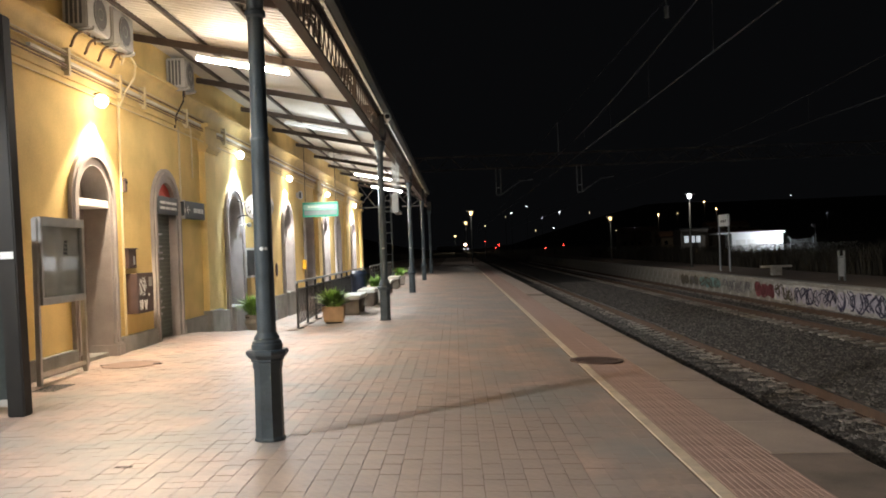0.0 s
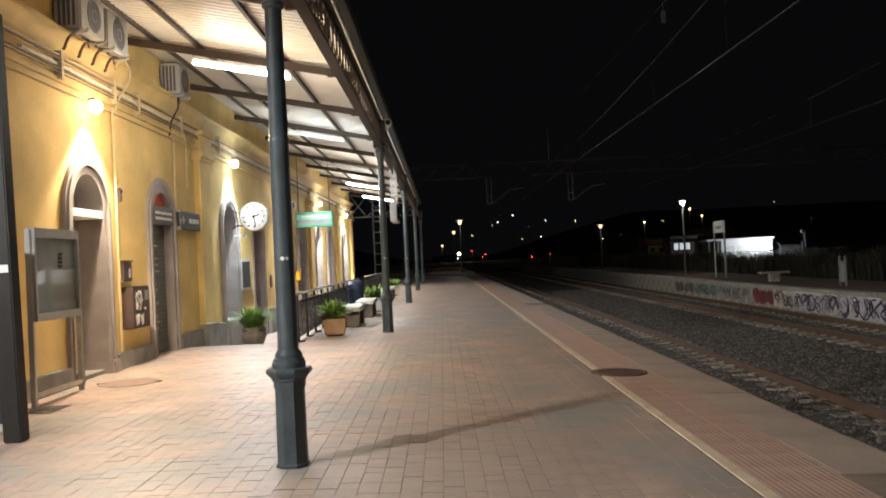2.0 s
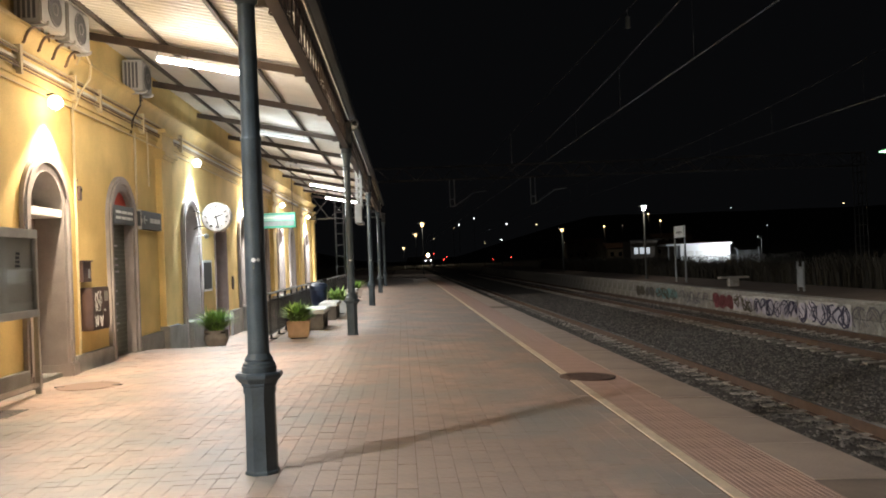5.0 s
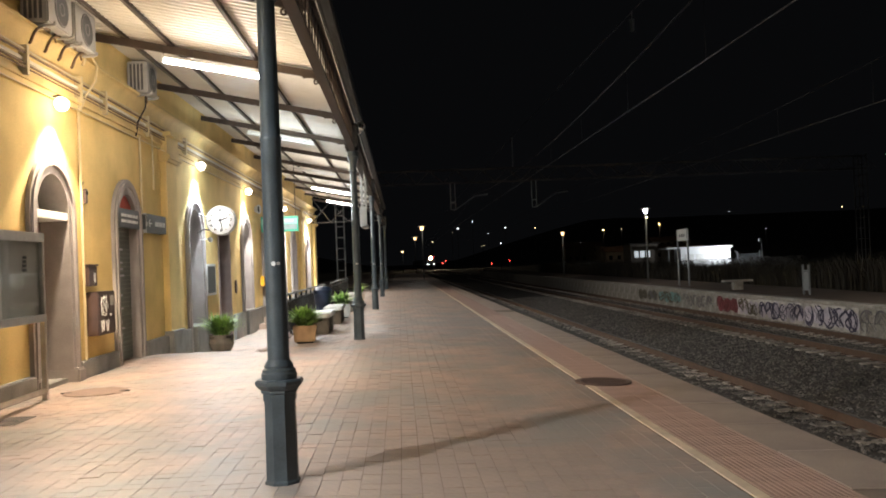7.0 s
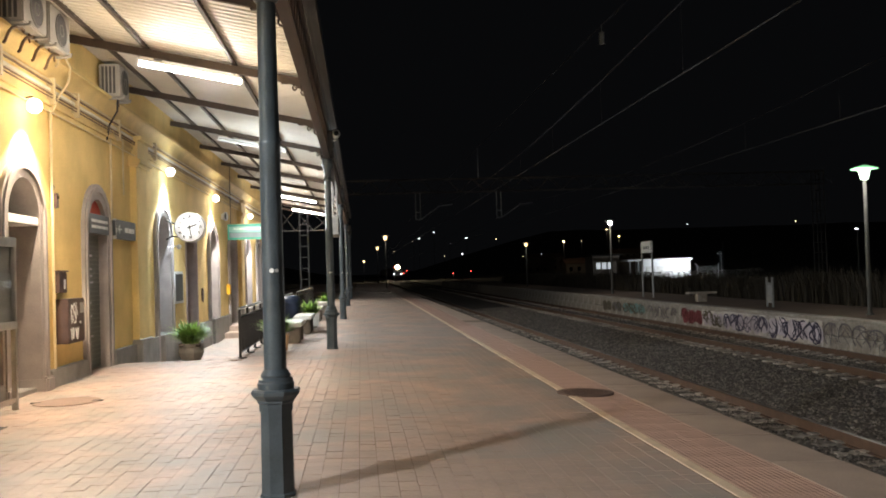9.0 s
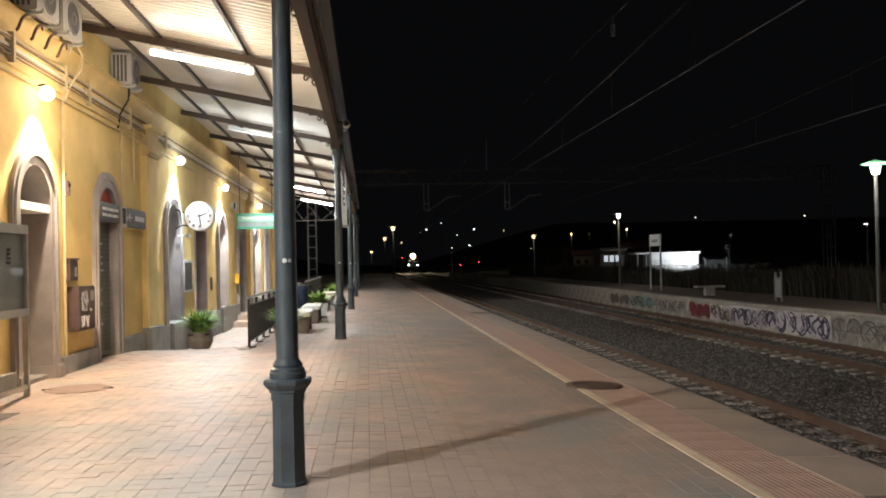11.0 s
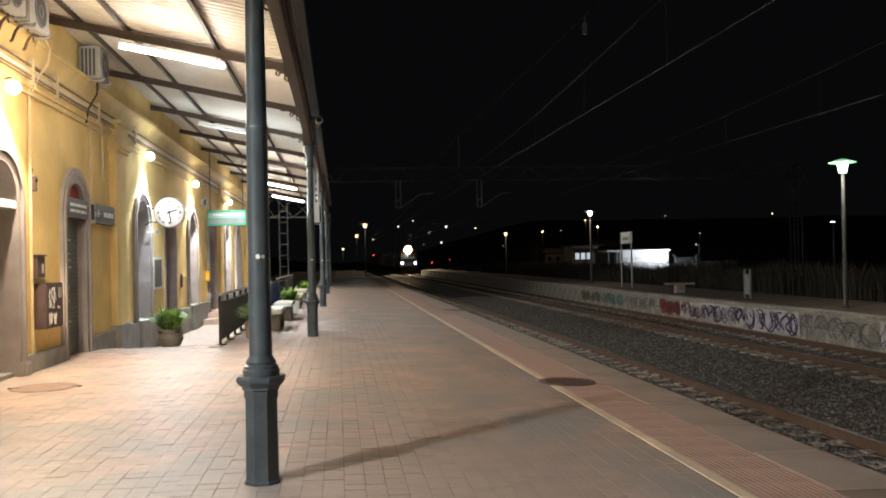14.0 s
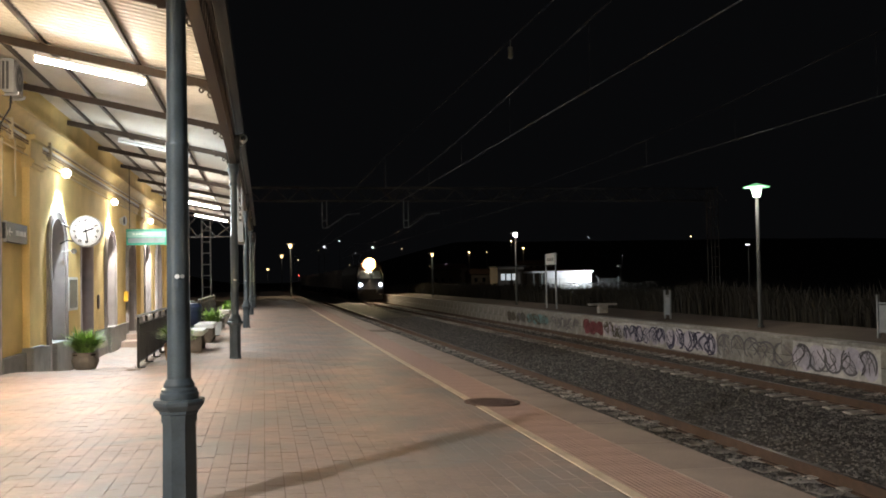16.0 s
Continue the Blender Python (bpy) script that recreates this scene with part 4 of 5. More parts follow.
# station clock
ck = thing("station_clock", "round white station clock with black hands on a wall bracket", "clock", (-5.40, 21.75, 2.72))
R = 0.335
def disc(y0, y1, r, n=40):
    return rod(B(), (0, y0, 0), (0, y1, 0), r, n=n)
part("case", disc(-0.06, 0.12, R + 0.02), "alu", ck, smooth=True)
part("dial", disc(-0.066, -0.061, R - 0.012), "clock_face", ck, "softly lit white dial")
for h in range(12):
    a = 2 * math.pi * h / 12
    m = Matrix.Rotation(a, 4, "Y")
    strokes = (3, 1, 2, 3, 2, 1, 2, 3, 3, 2, 1, 2)[h]
    bm = B()
    for q in range(strokes):
        x = (q - (strokes - 1) / 2) * 0.026
        lean = Matrix.Rotation(0.28 * (1 if q % 2 else -1) * (h in (5, 10, 0, 9, 6)), 4, "Y")
        box(bm, x - 0.009, x + 0.009, -0.071, -0.067, R * 0.64, R * 0.86, m @ Matrix.Translation((0, 0, R * 0.75)) @ lean @ Matrix.Translation((0, 0, -R * 0.75)))
    part("numeral", bm, "black_paint", ck, "dark upright strokes of a numeral")
for q in range(60):
    if q % 5:
        part("minute_mark", box(B(), -0.0025, 0.0025, -0.071, -0.067, R * 0.90, R * 0.94, Matrix.Rotation(2 * math.pi * q / 60, 4, "Y")), "black_paint", ck)
for name, a, l, w in (("hour_hand", 70, 0.19, 0.018), ("minute_hand", 170, 0.27, 0.013)):
    part(name, box(B(), -w, w, -0.078, -0.073, -0.07, l, Matrix.Rotation(radians(a), 4, "Y")), "black_paint", ck)
part("hub", disc(-0.085, -0.06, 0.024, 16), "black_paint", ck)
part("bracket", tube_path(B(), [(-0.56, 0.02, 0.18), (-0.33, 0.02, 0.08)], 0.018), "iron_dark", ck)
part("bracket", tube_path(B(), [(-0.56, 0.02, -0.28), (-0.42, 0.02, -0.2), (-0.28, 0.02, -0.22)], 0.016), "iron_dark", ck)

# green station sign hanging across the walkway
gs = thing("hanging_sign", "green hanging sign with pale lettering bars under the canopy", "sign", (-5.80, 30.4, 2.76))
part("panel", box(B(), 0, 1.26, -0.06, 0.06, 0, 0.52), "green_sign", gs, bevel=0.006)
part("pale_band", box(B(), 0.04, 1.22, -0.066, -0.061, 0.25, 0.44), "green_pale", gs)
part("grey_band", box(B(), 0.06, 1.20, -0.066, -0.061, 0.07, 0.235), "sign_grey", gs)
rng = random.Random(4)
x = 0.2
while x < 1.0:
    w = rng.uniform(0.05, 0.14)
    part("lettering_bar", box(B(), x, x + w, -0.071, -0.067, 0.33, 0.39), "green_text", gs)
    x += w + 0.03
for x in (0.1, 1.16):
    part("hanger", rod(B(), (x, 0, 0.52), (x, 0, roof_z(-5.80 + x) - 2.66), 0.012, n=6), "iron_dark", gs)

lsp = thing("loudspeaker", "round white loudspeaker fixed to the station wall", "loudspeaker", (WALL, 30.2, 3.53))
part("body", rod(B(), (0.0, 0, 0), (0.16, -0.06, 0), 0.08, 0.15, 16), "white_metal", lsp, smooth=True)
part("cone", rod(B(), (0.155, -0.06, 0), (0.164, -0.062, 0), 0.12, 0.10, 16), "grille", lsp)
small_box("yellow_validator", "small yellow box fixed beside the doorway", "ticket validator", 30.95, 31.2, 0.95, 1.28, 0.12, "yellow_box")
nc = small_box("notice_case", "white-framed glazed notice case on the wall", "notice case", 22.2, 23.2, 0.92, 1.70, 0.10, "white_metal")
part("pane", box(B(), 0.1, 0.106, 0.08, 0.92, 0.06, 0.72), "sign_dark", nc, "dark glazed notice panel")
wr = thing("wall_plaque", "dark oval plaque fixed to the door pier", "plaque", (WALL, 26.35, 1.04))
part("oval", lathe(B(), [(0.13, 0), (0.14, 0.02), (0.12, 0.035), (0.002, 0.04)], 20), "brown_box", wr).matrix_basis = pose(0.0, 0, 0, 0, 90, 0) @ Matrix.Diagonal((1.5, 1.0, 1.0, 1))
sp = thing("spot_lamp", "small white spotlight beneath the clock", "lamp", (WALL, 22.0, 2.28))
part("arm", rod(B(), (0, 0, 0), (0.22, 0, 0.02), 0.012), "white_metal", sp)
part("head", ball(B(), (0.26, -0.02, 0.0), 0.06), "white_metal", sp, smooth=True)

# ---- loose things on the near platform ----
ib = thing("information_board", "grey metal information board on two legs with empty glazed case", "notice board", (WALL + 0.35, 10.4, 0))
for y in (0.0, 1.32):
    part("leg", box(B(), -0.03, 0.03, y, y + 0.06, 0, 2.05), "alu", ib, bevel=0.006)
part("back_panel", box(B(), -0.03, 0.0, 0.06, 1.32, 1.02, 2.02), "paper", ib)
for z0, z1 in ((0.98, 1.07), (1.96, 2.07)):
    part("frame_rail", box(B(), -0.035, 0.06, 0.062, 1.318, z0, z1), "alu", ib, bevel=0.006)
for y in (0.062, 1.26):
    part("frame_stile", box(B(), -0.032, 0.055, y, y + 0.058, 1.072, 1.958), "alu", ib, bevel=0.006)
pn = part("pane", box(B(), 0.03, 0.034, 0.12, 1.26, 1.072, 1.958), "glass", ib)
pn.visible_shadow = False
for k in range(4):
    part("leaflet_bar", box(B(), 0.001, 0.005, 0.78 + 0.008 * k, 0.90 + 0.008 * (k % 2), 1.60 + 0.05 * k, 1.635 + 0.05 * k), "black_paint", ib)
part("bottom_rail", box(B(), -0.02, 0.02, 0.06, 1.32, 0.10, 0.15), "alu", ib)

dc = thing("display_post", "dark steel post with glazed panel standing near the wall", "display stand", (-4.93, 8.32, 0))
dc.matrix_basis = pose(-4.93, 8.32, 0, 0, -1.3, 0)
part("post", box(B(), 0, 0.17, 0, 0.17, 0, 3.95), "iron_dark", dc, bevel=0.012)
part("cross_rail", box(B(), -1.1, 0, 0.06, 0.11, 0.10, 0.17), "alu", dc, bevel=0.006)
part("cross_rail", box(B(), -1.1, 0, 0.06, 0.11, 2.3, 2.37), "iron", dc, bevel=0.006)
part("panel", box(B(), -1.1, 0, 0.075, 0.095, 0.17, 2.3), "dark_pane", dc, "dark reflecting glass panel")
part("post", box(B(), -1.2, -1.1, 0.03, 0.14, 0, 2.4), "iron", dc, bevel=0.012)
part("sticker", box(B(), 0.02, 0.15, -0.004, 0.001, 1.55, 1.62), "pale_bar", dc)

tagged(part("litter", box(B(), -3.02, -2.9, 6.12, 6.16, 0.0, 0.006), "brown_box"), "small dark scrap of litter on the paving", "litter")
gt = thing("drain_grate", "dark iron drain grate set in the paving by the wall", "drain")
for k in range(6):
    part("slat", box(B(), -5.5 + 0.05 * k, -5.475 + 0.05 * k, 9.95, 10.5, -0.02, 0.006), "iron_dark", gt)


def planter(x, y, z, s, mat, label, wild, seed, name="planter"):
    t = thing(name, label, "planter", (x, y, z), rz=3)
    bm = B()
    w0, w1, h = 0.20 * s, 0.235 * s, 0.36 * s
    v = [bm.verts.new(p) for p in ((-w0, -w0, 0.03), (w0, -w0, 0.03), (w0, w0, 0.03), (-w0, w0, 0.03), (-w1, -w1, h), (w1, -w1, h), (w1, w1, h), (-w1, w1, h),
                                   (-w1 + 0.03, -w1 + 0.03, h), (w1 - 0.03, -w1 + 0.03, h), (w1 - 0.03, w1 - 0.03, h), (-w1 + 0.03, w1 - 0.03, h))]
    for f in ((3, 2, 1, 0), (0, 1, 5, 4), (1, 2, 6, 5), (2, 3, 7, 6), (3, 0, 4, 7), (4, 5, 9, 8), (5, 6, 10, 9), (6, 7, 11, 10), (7, 4, 8, 11)):
        bm.faces.new([v[i] for i in f])
    if mat == "pot_grey":
        bm.free()
        k8 = 1.08
        bm = lathe(B(), [(w0 * 0.95, 0.03), (w0 * 1.05, 0.05), (w1 * k8, h * 0.45), (w1 * k8 * 1.02, h * 0.55), (w1 * 0.98, h * 0.78), (w1 * 1.06, h * 0.82), (w1 * 1.06, h), (w1 * 0.92, h), (w1 * 0.9, h - 0.08)], 10)
        part("tub", bm, mat, t, bevel=0.008)
    else:
        part("tub", bm, mat, t, bevel=0.012)
    part("foot", box(B(), -w0 * 0.8, w0 * 0.8, -w0 * 0.8, w0 * 0.8, 0, 0.03), "dark", t)
    part("soil", box(B(), -w1 + 0.03, w1 - 0.03, -w1 + 0.03, w1 - 0.03, h - 0.06, h - 0.03), "soil", t)
    rng = random.Random(seed)
    vs, fs = [], []
    for k in range(wild):
        a, lean = rng.uniform(0, 6.283), rng.uniform(0.1, 1.7)
        L = rng.uniform(0.24, 0.62) * s
        x0, y0 = rng.uniform(-0.13, 0.13) * s, rng.uniform(-0.13, 0.13) * s
        w = rng.uniform(0.009, 0.019) * s
        if mat != "pot_grey":
            w, L = w * 2.1, L * 0.8
        pts = []
        for q in range(5):
            u = q / 4
            out = math.sin(lean * u * 1.2) * L * u
            pts.append(Vector((x0 + math.cos(a) * out, y0 + math.sin(a) * out, h - 0.04 + L * (u - 0.42 * lean * u * u))))
        side = Vector((-math.sin(a), math.cos(a), 0)) * w
        o = len(vs)
        for q, p in enumerate(pts):
            f = (0.6, 1.0, 1.0, 0.7, 0.08)[q]
            vs += [tuple(p - side * f), tuple(p + side * f)]
        for q in range(4):
            fs.append((o + 2 * q, o + 2 * q + 1, o + 2 * q + 3, o + 2 * q + 2))
    ob = pydata("foliage", vs, fs, "leaf", t)
    ob["label"] = "bushy green strap leaves"
    return t


planter(-4.87, 18.75, floor_z(-4.87, 18.75), 0.98, "pot_grey", "grey concrete planter with lush green grass-like plant by the wall", 1000, 1)
planter(-3.14, 18.45, 0, 1.0, "pot", "terracotta-coloured planter with leafy green plant on the platform", 700, 2)
planter(-2.92, 26.4, 0, 1.1, "bench", "pale concrete planter with low green plant among the benches", 170, 3)
planter(-2.95, 37.5, 0, 1.1, "bench", "pale concrete planter farther along the platform", 60, 4)


def bench(x, y, l=1.7):
    t = thing("stone_bench", "pale stone slab bench on two block legs", "bench", (x, y, 0), group="platform benches")
    part("seat", box(B(), -0.24, 0.24, 0, l, 0.37, 0.47), "bench", t, bevel=0.018)
    for yy in (0.2, l - 0.42):
        part("leg", box(B(), -0.19, 0.19, yy, yy + 0.22, 0, 0.37), "pot_grey", t, bevel=0.015)
    return t


b0 = bench(-3.02, 20.3)
for y in (23.4, 29.2, 33.5):
    copy_thing(b0, pose(-2.96, y, 0))

bn = thing("litter_bin", "dark blue plastic litter bin with rounded rim", "litter bin", (-3.46, 26.3, 0))
part("body", lathe(B(), [(0.19, 0.02), (0.20, 0.05), (0.25, 0.72), (0.27, 0.74), (0.27, 0.80)], 18), "bin_blue", bn, smooth=True)
part("lid", lathe(B(), [(0.275, 0.80), (0.275, 0.84), (0.2, 0.93), (0.01, 0.95)], 18), "bin_blue", bn, smooth=True)
part("foot", lathe(B(), [(0.17, 0), (0.17, 0.02)], 18), "dark", bn)


def railing(x, y0, y1, step=1.15):
    t = thing("ramp_railing", "dark iron railing with mesh infill beside the ramp", "railing")
    y = y0
    k = 0
    while y <= y1 + 0.01:
        part("post", box(B(), x - 0.022, x + 0.022, y - 0.022, y + 0.022, 0, 0.92), "iron_dark", t)
        if y + step <= y1 + 0.01:
            bm = B()
            for q in range(22):
                yy = y + 0.04 + q * (step - 0.08) / 21
                box(bm, x - 0.003, x + 0.003, yy - 0.003, yy + 0.003, 0.11, 0.77)
            for q in range(12):
                box(bm, x - 0.002, x + 0.002, y + 0.022, y + step - 0.022, 0.14 + 0.053 * q, 0.146 + 0.053 * q)
            part("mesh_infill", bm, "iron_dark", t, "dark welded wire mesh panel")
        part("foot_plate", box(B(), x - 0.05, x + 0.12, y - 0.05, y + 0.05, 0, 0.02), "iron_dark", t)
        y += step
        k += 1
    part("handrail", rod(B(), (x, y0 - 0.12, 0.93), (x, y1 + 0.1, 0.93), 0.026, n=10), "galv", t, "worn tubular handrail", smooth=True)
    part("mid_rail", rod(B(), (x, y0, 0.78), (x, y1, 0.78), 0.018, n=8), "iron_dark", t)
    part("bottom_rail", rod(B(), (x, y0, 0.10), (x, y1, 0.10), 0.016, n=8), "iron_dark", t)
    return t


railing(-3.72, 17.4, 17.4 + 1.15 * 11)
railing(-3.72, 32.6, 32.6 + 1.15 * 9)

# fixtures hanging from the canopy
cc = thing("security_camera", "white dome security camera on the canopy pillar", "security camera", (-1.88, 18.68, 4.34))
part("arm", bar(B(), (-0.16, 0, -0.1), (0.0, 0, -0.1), 0.03, 0.03), "white_metal", cc)
part("stem", rod(B(), (0, 0, -0.1), (0, 0, 0.0), 0.02), "white_metal", cc)
part("dome", ball(B(), (0.0, -0.02, 0.03), 0.10), "white_metal", cc, smooth=True)
part("lens", rod(B(), (0.02, -0.11, 0.03), (0.02, -0.135, 0.03), 0.055, 0.05, 14), "glass_dark", cc)
dp = thing("hanging_display", "edge-on platform display hung on white rods", "display", (-2.06, 23.0, 2.5))
part("case", box(B(), -0.09, 0.09, 0, 1.5, 0, 0.5), "ac_grey", dp, bevel=0.015)
part("screen", box(B(), 0.09, 0.096, 0.08, 1.42, 0.06, 0.44), "glass_dark", dp)
for y in (0.15, 0.75, 1.35):
    for x in (-0.05, 0.05):
        part("rod", rod(B(), (x, y, 0.5), (x, y, 1.39), 0.014, n=6), "ac_grey", dp)

# ---- opposite platform ----
op = thing("opposite_platform", "low concrete platform with graffiti-covered retaining wall", "platform", kind="structure")
bm = B()
v = [bm.verts.new(p) for p in ((OPP + 0.05, -10, -0.19), (14.6, -10, -0.06), (14.6, 140, -0.06), (OPP + 0.05, 140, -0.19))]
bm.faces.new(v)
box(bm, OPP + 0.3, 14.6, -10, 140, -1.2, -0.25)
part("surface", bm, "platform_far", op)
rng = random.Random(8)
wl = finish("wall_block", box(B(), 0, 0.28, 0.004, 1.196, -0.42, -0.006), "concrete", bevel=0.012)
cp = finish("coping_slab", box(B(), -0.05, 0.42, 0.004, 2.396, -0.198, -0.13), "concrete", bevel=0.012)
for j in range(42):
    ob = new("coping_slab", cp)
    ob.parent = op
    ob.location = (OPP + rng.uniform(-0.006, 0.006), -4 + 2.4 * j, rng.uniform(-0.006, 0.006))
for j in range(84):
    for q in range(2):
        ob = new("wall_block", wl)
        ob.parent = op
        ob.location = (OPP + rng.uniform(-0.004, 0.004), -4 + 1.2 * j + 0.6 * q, -0.195 - 0.426 * q)
part("wall_footing", box(B(), OPP - 0.003, OPP + 0.28, -4, 97, -1.3, -1.045), "concrete", op)
part("wall_far", box(B(), OPP, OPP + 0.28, 96.8, 140, -1.2, -0.14), "concrete", op)


def graffiti(y0, y1, z0, z1, fill, line, n, seed, name):
    """Unreadable bulging spray-paint shapes: pale fills with dark outlines."""
    rng = random.Random(seed)
    t = thing("graffiti", name, "graffiti", group="wall graffiti")
    x = OPP - 0.008
    w = (y1 - y0) / n
    if fill == "violet_pale":
        part("backing", box(B(), OPP - 0.0075, OPP - 0.0045, y0 - 0.1, y1 + 0.1, z0 - 0.02, z1 + 0.02), "whitewash", t, "patchy whitewash under the paint")
    for k in range(n):
        fb, lb = B(), B()
        cy, cz = y0 + (k + 0.5) * w, (z0 + z1) / 2 + rng.uniform(-0.03, 0.03)
        ry, rz = w * rng.uniform(0.5, 0.62), (z1 - z0) / 2 * rng.uniform(0.85, 1.05)
        ph = rng.uniform(0, 6.3)
        pts = []
        for q in range(22):
            a = 2 * math.pi * q / 22
            e = 1 + 0.16 * math.sin(2 * a + ph) + 0.10 * math.sin(3 * a + 2 * ph)
            pts.append((cy + ry * e * math.cos(a), cz + rz * min(1.0, e) * math.copysign(abs(math.sin(a)) ** 0.7, math.sin(a))))
        if fill:
            fb.faces.new([fb.verts.new((x - 0.0006 * k, p[0], p[1])) for p in pts])
        for q in range(rng.randint(4, 6)):
            th = rng.choice((0.025, 0.035, 0.05, 0.075)) * (0.42 if line == "grey_spray" else 1.0)
            yy = cy + rng.uniform(-0.75, 0.75) * ry
            line_pts = []
            hook, lean_, h0 = rng.uniform(0.15, 0.6) * ry, rng.uniform(-0.4, 0.4) * ry, rng.uniform(0.5, 1.0)
            for u in range(13):
                v = u / 6 - 1
                line_pts.append((x - 0.014 - 0.0015 * q, yy + lean_ * v + hook * math.sin(2.6 * v + ph + q), cz + rz * h0 * (v if q % 2 else math.cos(1.5 * v + ph)) + rng.uniform(-0.012, 0.012)))
            for c0, c1 in zip(line_pts, line_pts[1:]):
                bar(lb, c0, c1, 0.004, th)
        for q in range(10):
            a0, a1 = ph + q * 0.33, ph + (q + 1) * 0.33
            bar(lb, (x - 0.012, cy + ry * 0.9 * math.cos(a0), cz + rz * 0.92 * math.sin(a0)), (x - 0.012, cy + ry * 0.9 * math.cos(a1), cz + rz * 0.92 * math.sin(a1)), 0.004, 0.05)
        if fill:
            lt = part("letter_shape", fb, fill, t)
            part("outline", lb, line, lt)
        else:
            fb.free()
            part("letter_shape", lb, line, t)
    return t


graffiti(24.6, 27.8, -0.93, -0.26, "violet_pale", "purple", 5, 1, "bulging pale graffiti with purple outlines on the platform wall")
graffiti(27.9, 31.3, -0.92, -0.28, "violet_pale", "purple", 6, 2, "tangled purple and white graffiti on the platform wall")
graffiti(31.4, 33.2, -0.88, -0.32, "violet_pale", "moss", 4, 3, "small pale graffiti with brown outlines on the platform wall")
graffiti(33.3, 35.4, -0.9, -0.28, "red_spray", "red_dark", 3, 4, "round red graffiti on the platform wall")
graffiti(36.0, 39.6, -0.85, -0.35, None, "grey_spray", 6, 5, "thin brown graffiti outlines on the platform wall")
graffiti(40.2, 43.4, -0.85, -0.32, "teal_spray", "moss", 4, 6, "faded teal graffiti on the platform wall")
graffiti(17.6, 20.6, -0.95, -0.25, "violet_pale", "grey_spray", 5, 7, "pale pink graffiti with dark outlines on the platform wall")
graffiti(20.8, 24.4, -0.95, -0.25, None, "grey_spray", 5, 8, "faint grey graffiti loops on the platform wall")
graffiti(12.6, 17.2, -0.95, -0.25, "violet_pale", "grey_spray", 6, 11, "faded lilac graffiti with thin grey outlines on the platform wall")
graffiti(43.8, 45.3, -0.85, -0.32, "grey_spray", "moss", 2, 12, "dull grey smudged graffiti on the platform wall")
graffiti(45.5, 47.0, -0.85, -0.3, "moss", "moss", 2, 9, "dark brown smudged graffiti on the platform wall")


def platform_lamp(x, y, z0, h, glow, colour, watts, label, lantern=True, k=1.0):
    t = thing("street_lamp", label, "street lamp", (x, y, z0), group="platform lamps")
    part("post", lathe(B(), [(0.10, 0), (0.10, 0.05), (0.062, 0.07), (0.058, 1.2), (0.045, h)], 12), "post", t, smooth=True)
    part("lantern", lathe(B(), [(0.06 * k, h), (0.10 * k, h + 0.02), (0.15 * k, h + 0.26 * k), (0.13 * k, h + 0.28 * k)], 14), glow, t, "glowing lantern", smooth=True)
    # with lantern set, emission puts the lantern's green light into the hood's colour
    part("hood", lathe(B(), [(0.36 * k, h + 0.285 * k), (0.37 * k, h + 0.30 * k), (0.16 * k, h + 0.37 * k), (0.02, h + 0.41 * k)], 18), "hood_green" if lantern else "post", t, smooth=True)
    point_lamp("lamp_light", (-0.45, -0.45, h - 0.02), watts, colour, t, 0.12)
    return t


platform_lamp(12.5, 23.7, -0.08, 3.75, "glow_green", (1.0, 0.95, 0.86), 150, "slim steel lamp post with glowing greenish lantern", True)
platform_lamp(12.75, 49.3, -0.08, 3.9, "glow_white", WHITE, 85, "slim steel lamp post with bright white lantern", False, 0.75)
platform_lamp(13.0, 76.0, -0.08, 3.5, "glow_warm", WHITE, 24, "distant steel lamp post with warm lantern", False)
# added out of view, to lift the ballast and rails
platform_lamp(12.5, -2.0, -0.08, 3.75, "glow_green", (1.0, 0.95, 0.86), 210, "unseen lamp post added behind the view to brighten the tracks", False)
platform_lamp(1.2, 90.0, -0.1, 4.95, "glow_warm", WHITE, 70, "tall platform lamp with broad hood and warm lantern", False, 1.3)
platform_lamp(1.1, 127.0, -0.1, 4.95, "glow_warm", WHITE, 20, "far platform lamp with broad hood and warm lantern", False, 1.4)
platform_lamp(-0.5, 200.0, -1.0, 5.0, "glow_warm", WHITE, 60, "far lamp beside the line with warm lantern", False, 1.4)

sg = thing("station_name_board", "white station name board on two tall posts", "sign", (12.5, 41.6, -0.08))
for y in (0, 1.5):
    part("post", rod(B(), (0, y, 0), (0, y, 2.72), 0.045, n=10), "galv", sg)
part("board", box(B(), -0.03, 0.03, -0.06, 1.56, 2.16, 2.72), "white_paint", sg, bevel=0.01)
for k, (y, w) in enumerate(((0.35, 0.12), (0.62, 0.2), (0.98, 0.14))):
    part("lettering_bar", box(B(), -0.036, -0.031, y, y + w, 2.34, 2.48), "black_paint", sg)
ob_ = thing("slab_bench", "worn grey slab bench on one block on the opposite platform", "bench", (12.3, 36.2, -0.11))
part("seat", box(B(), -0.2, 1.0, -0.2, 0.2, 0.33, 0.41), "concrete", ob_, bevel=0.012)
part("leg", box(B(), 0.2, 0.6, -0.15, 0.15, 0, 0.33), "concrete", ob_, bevel=0.012)


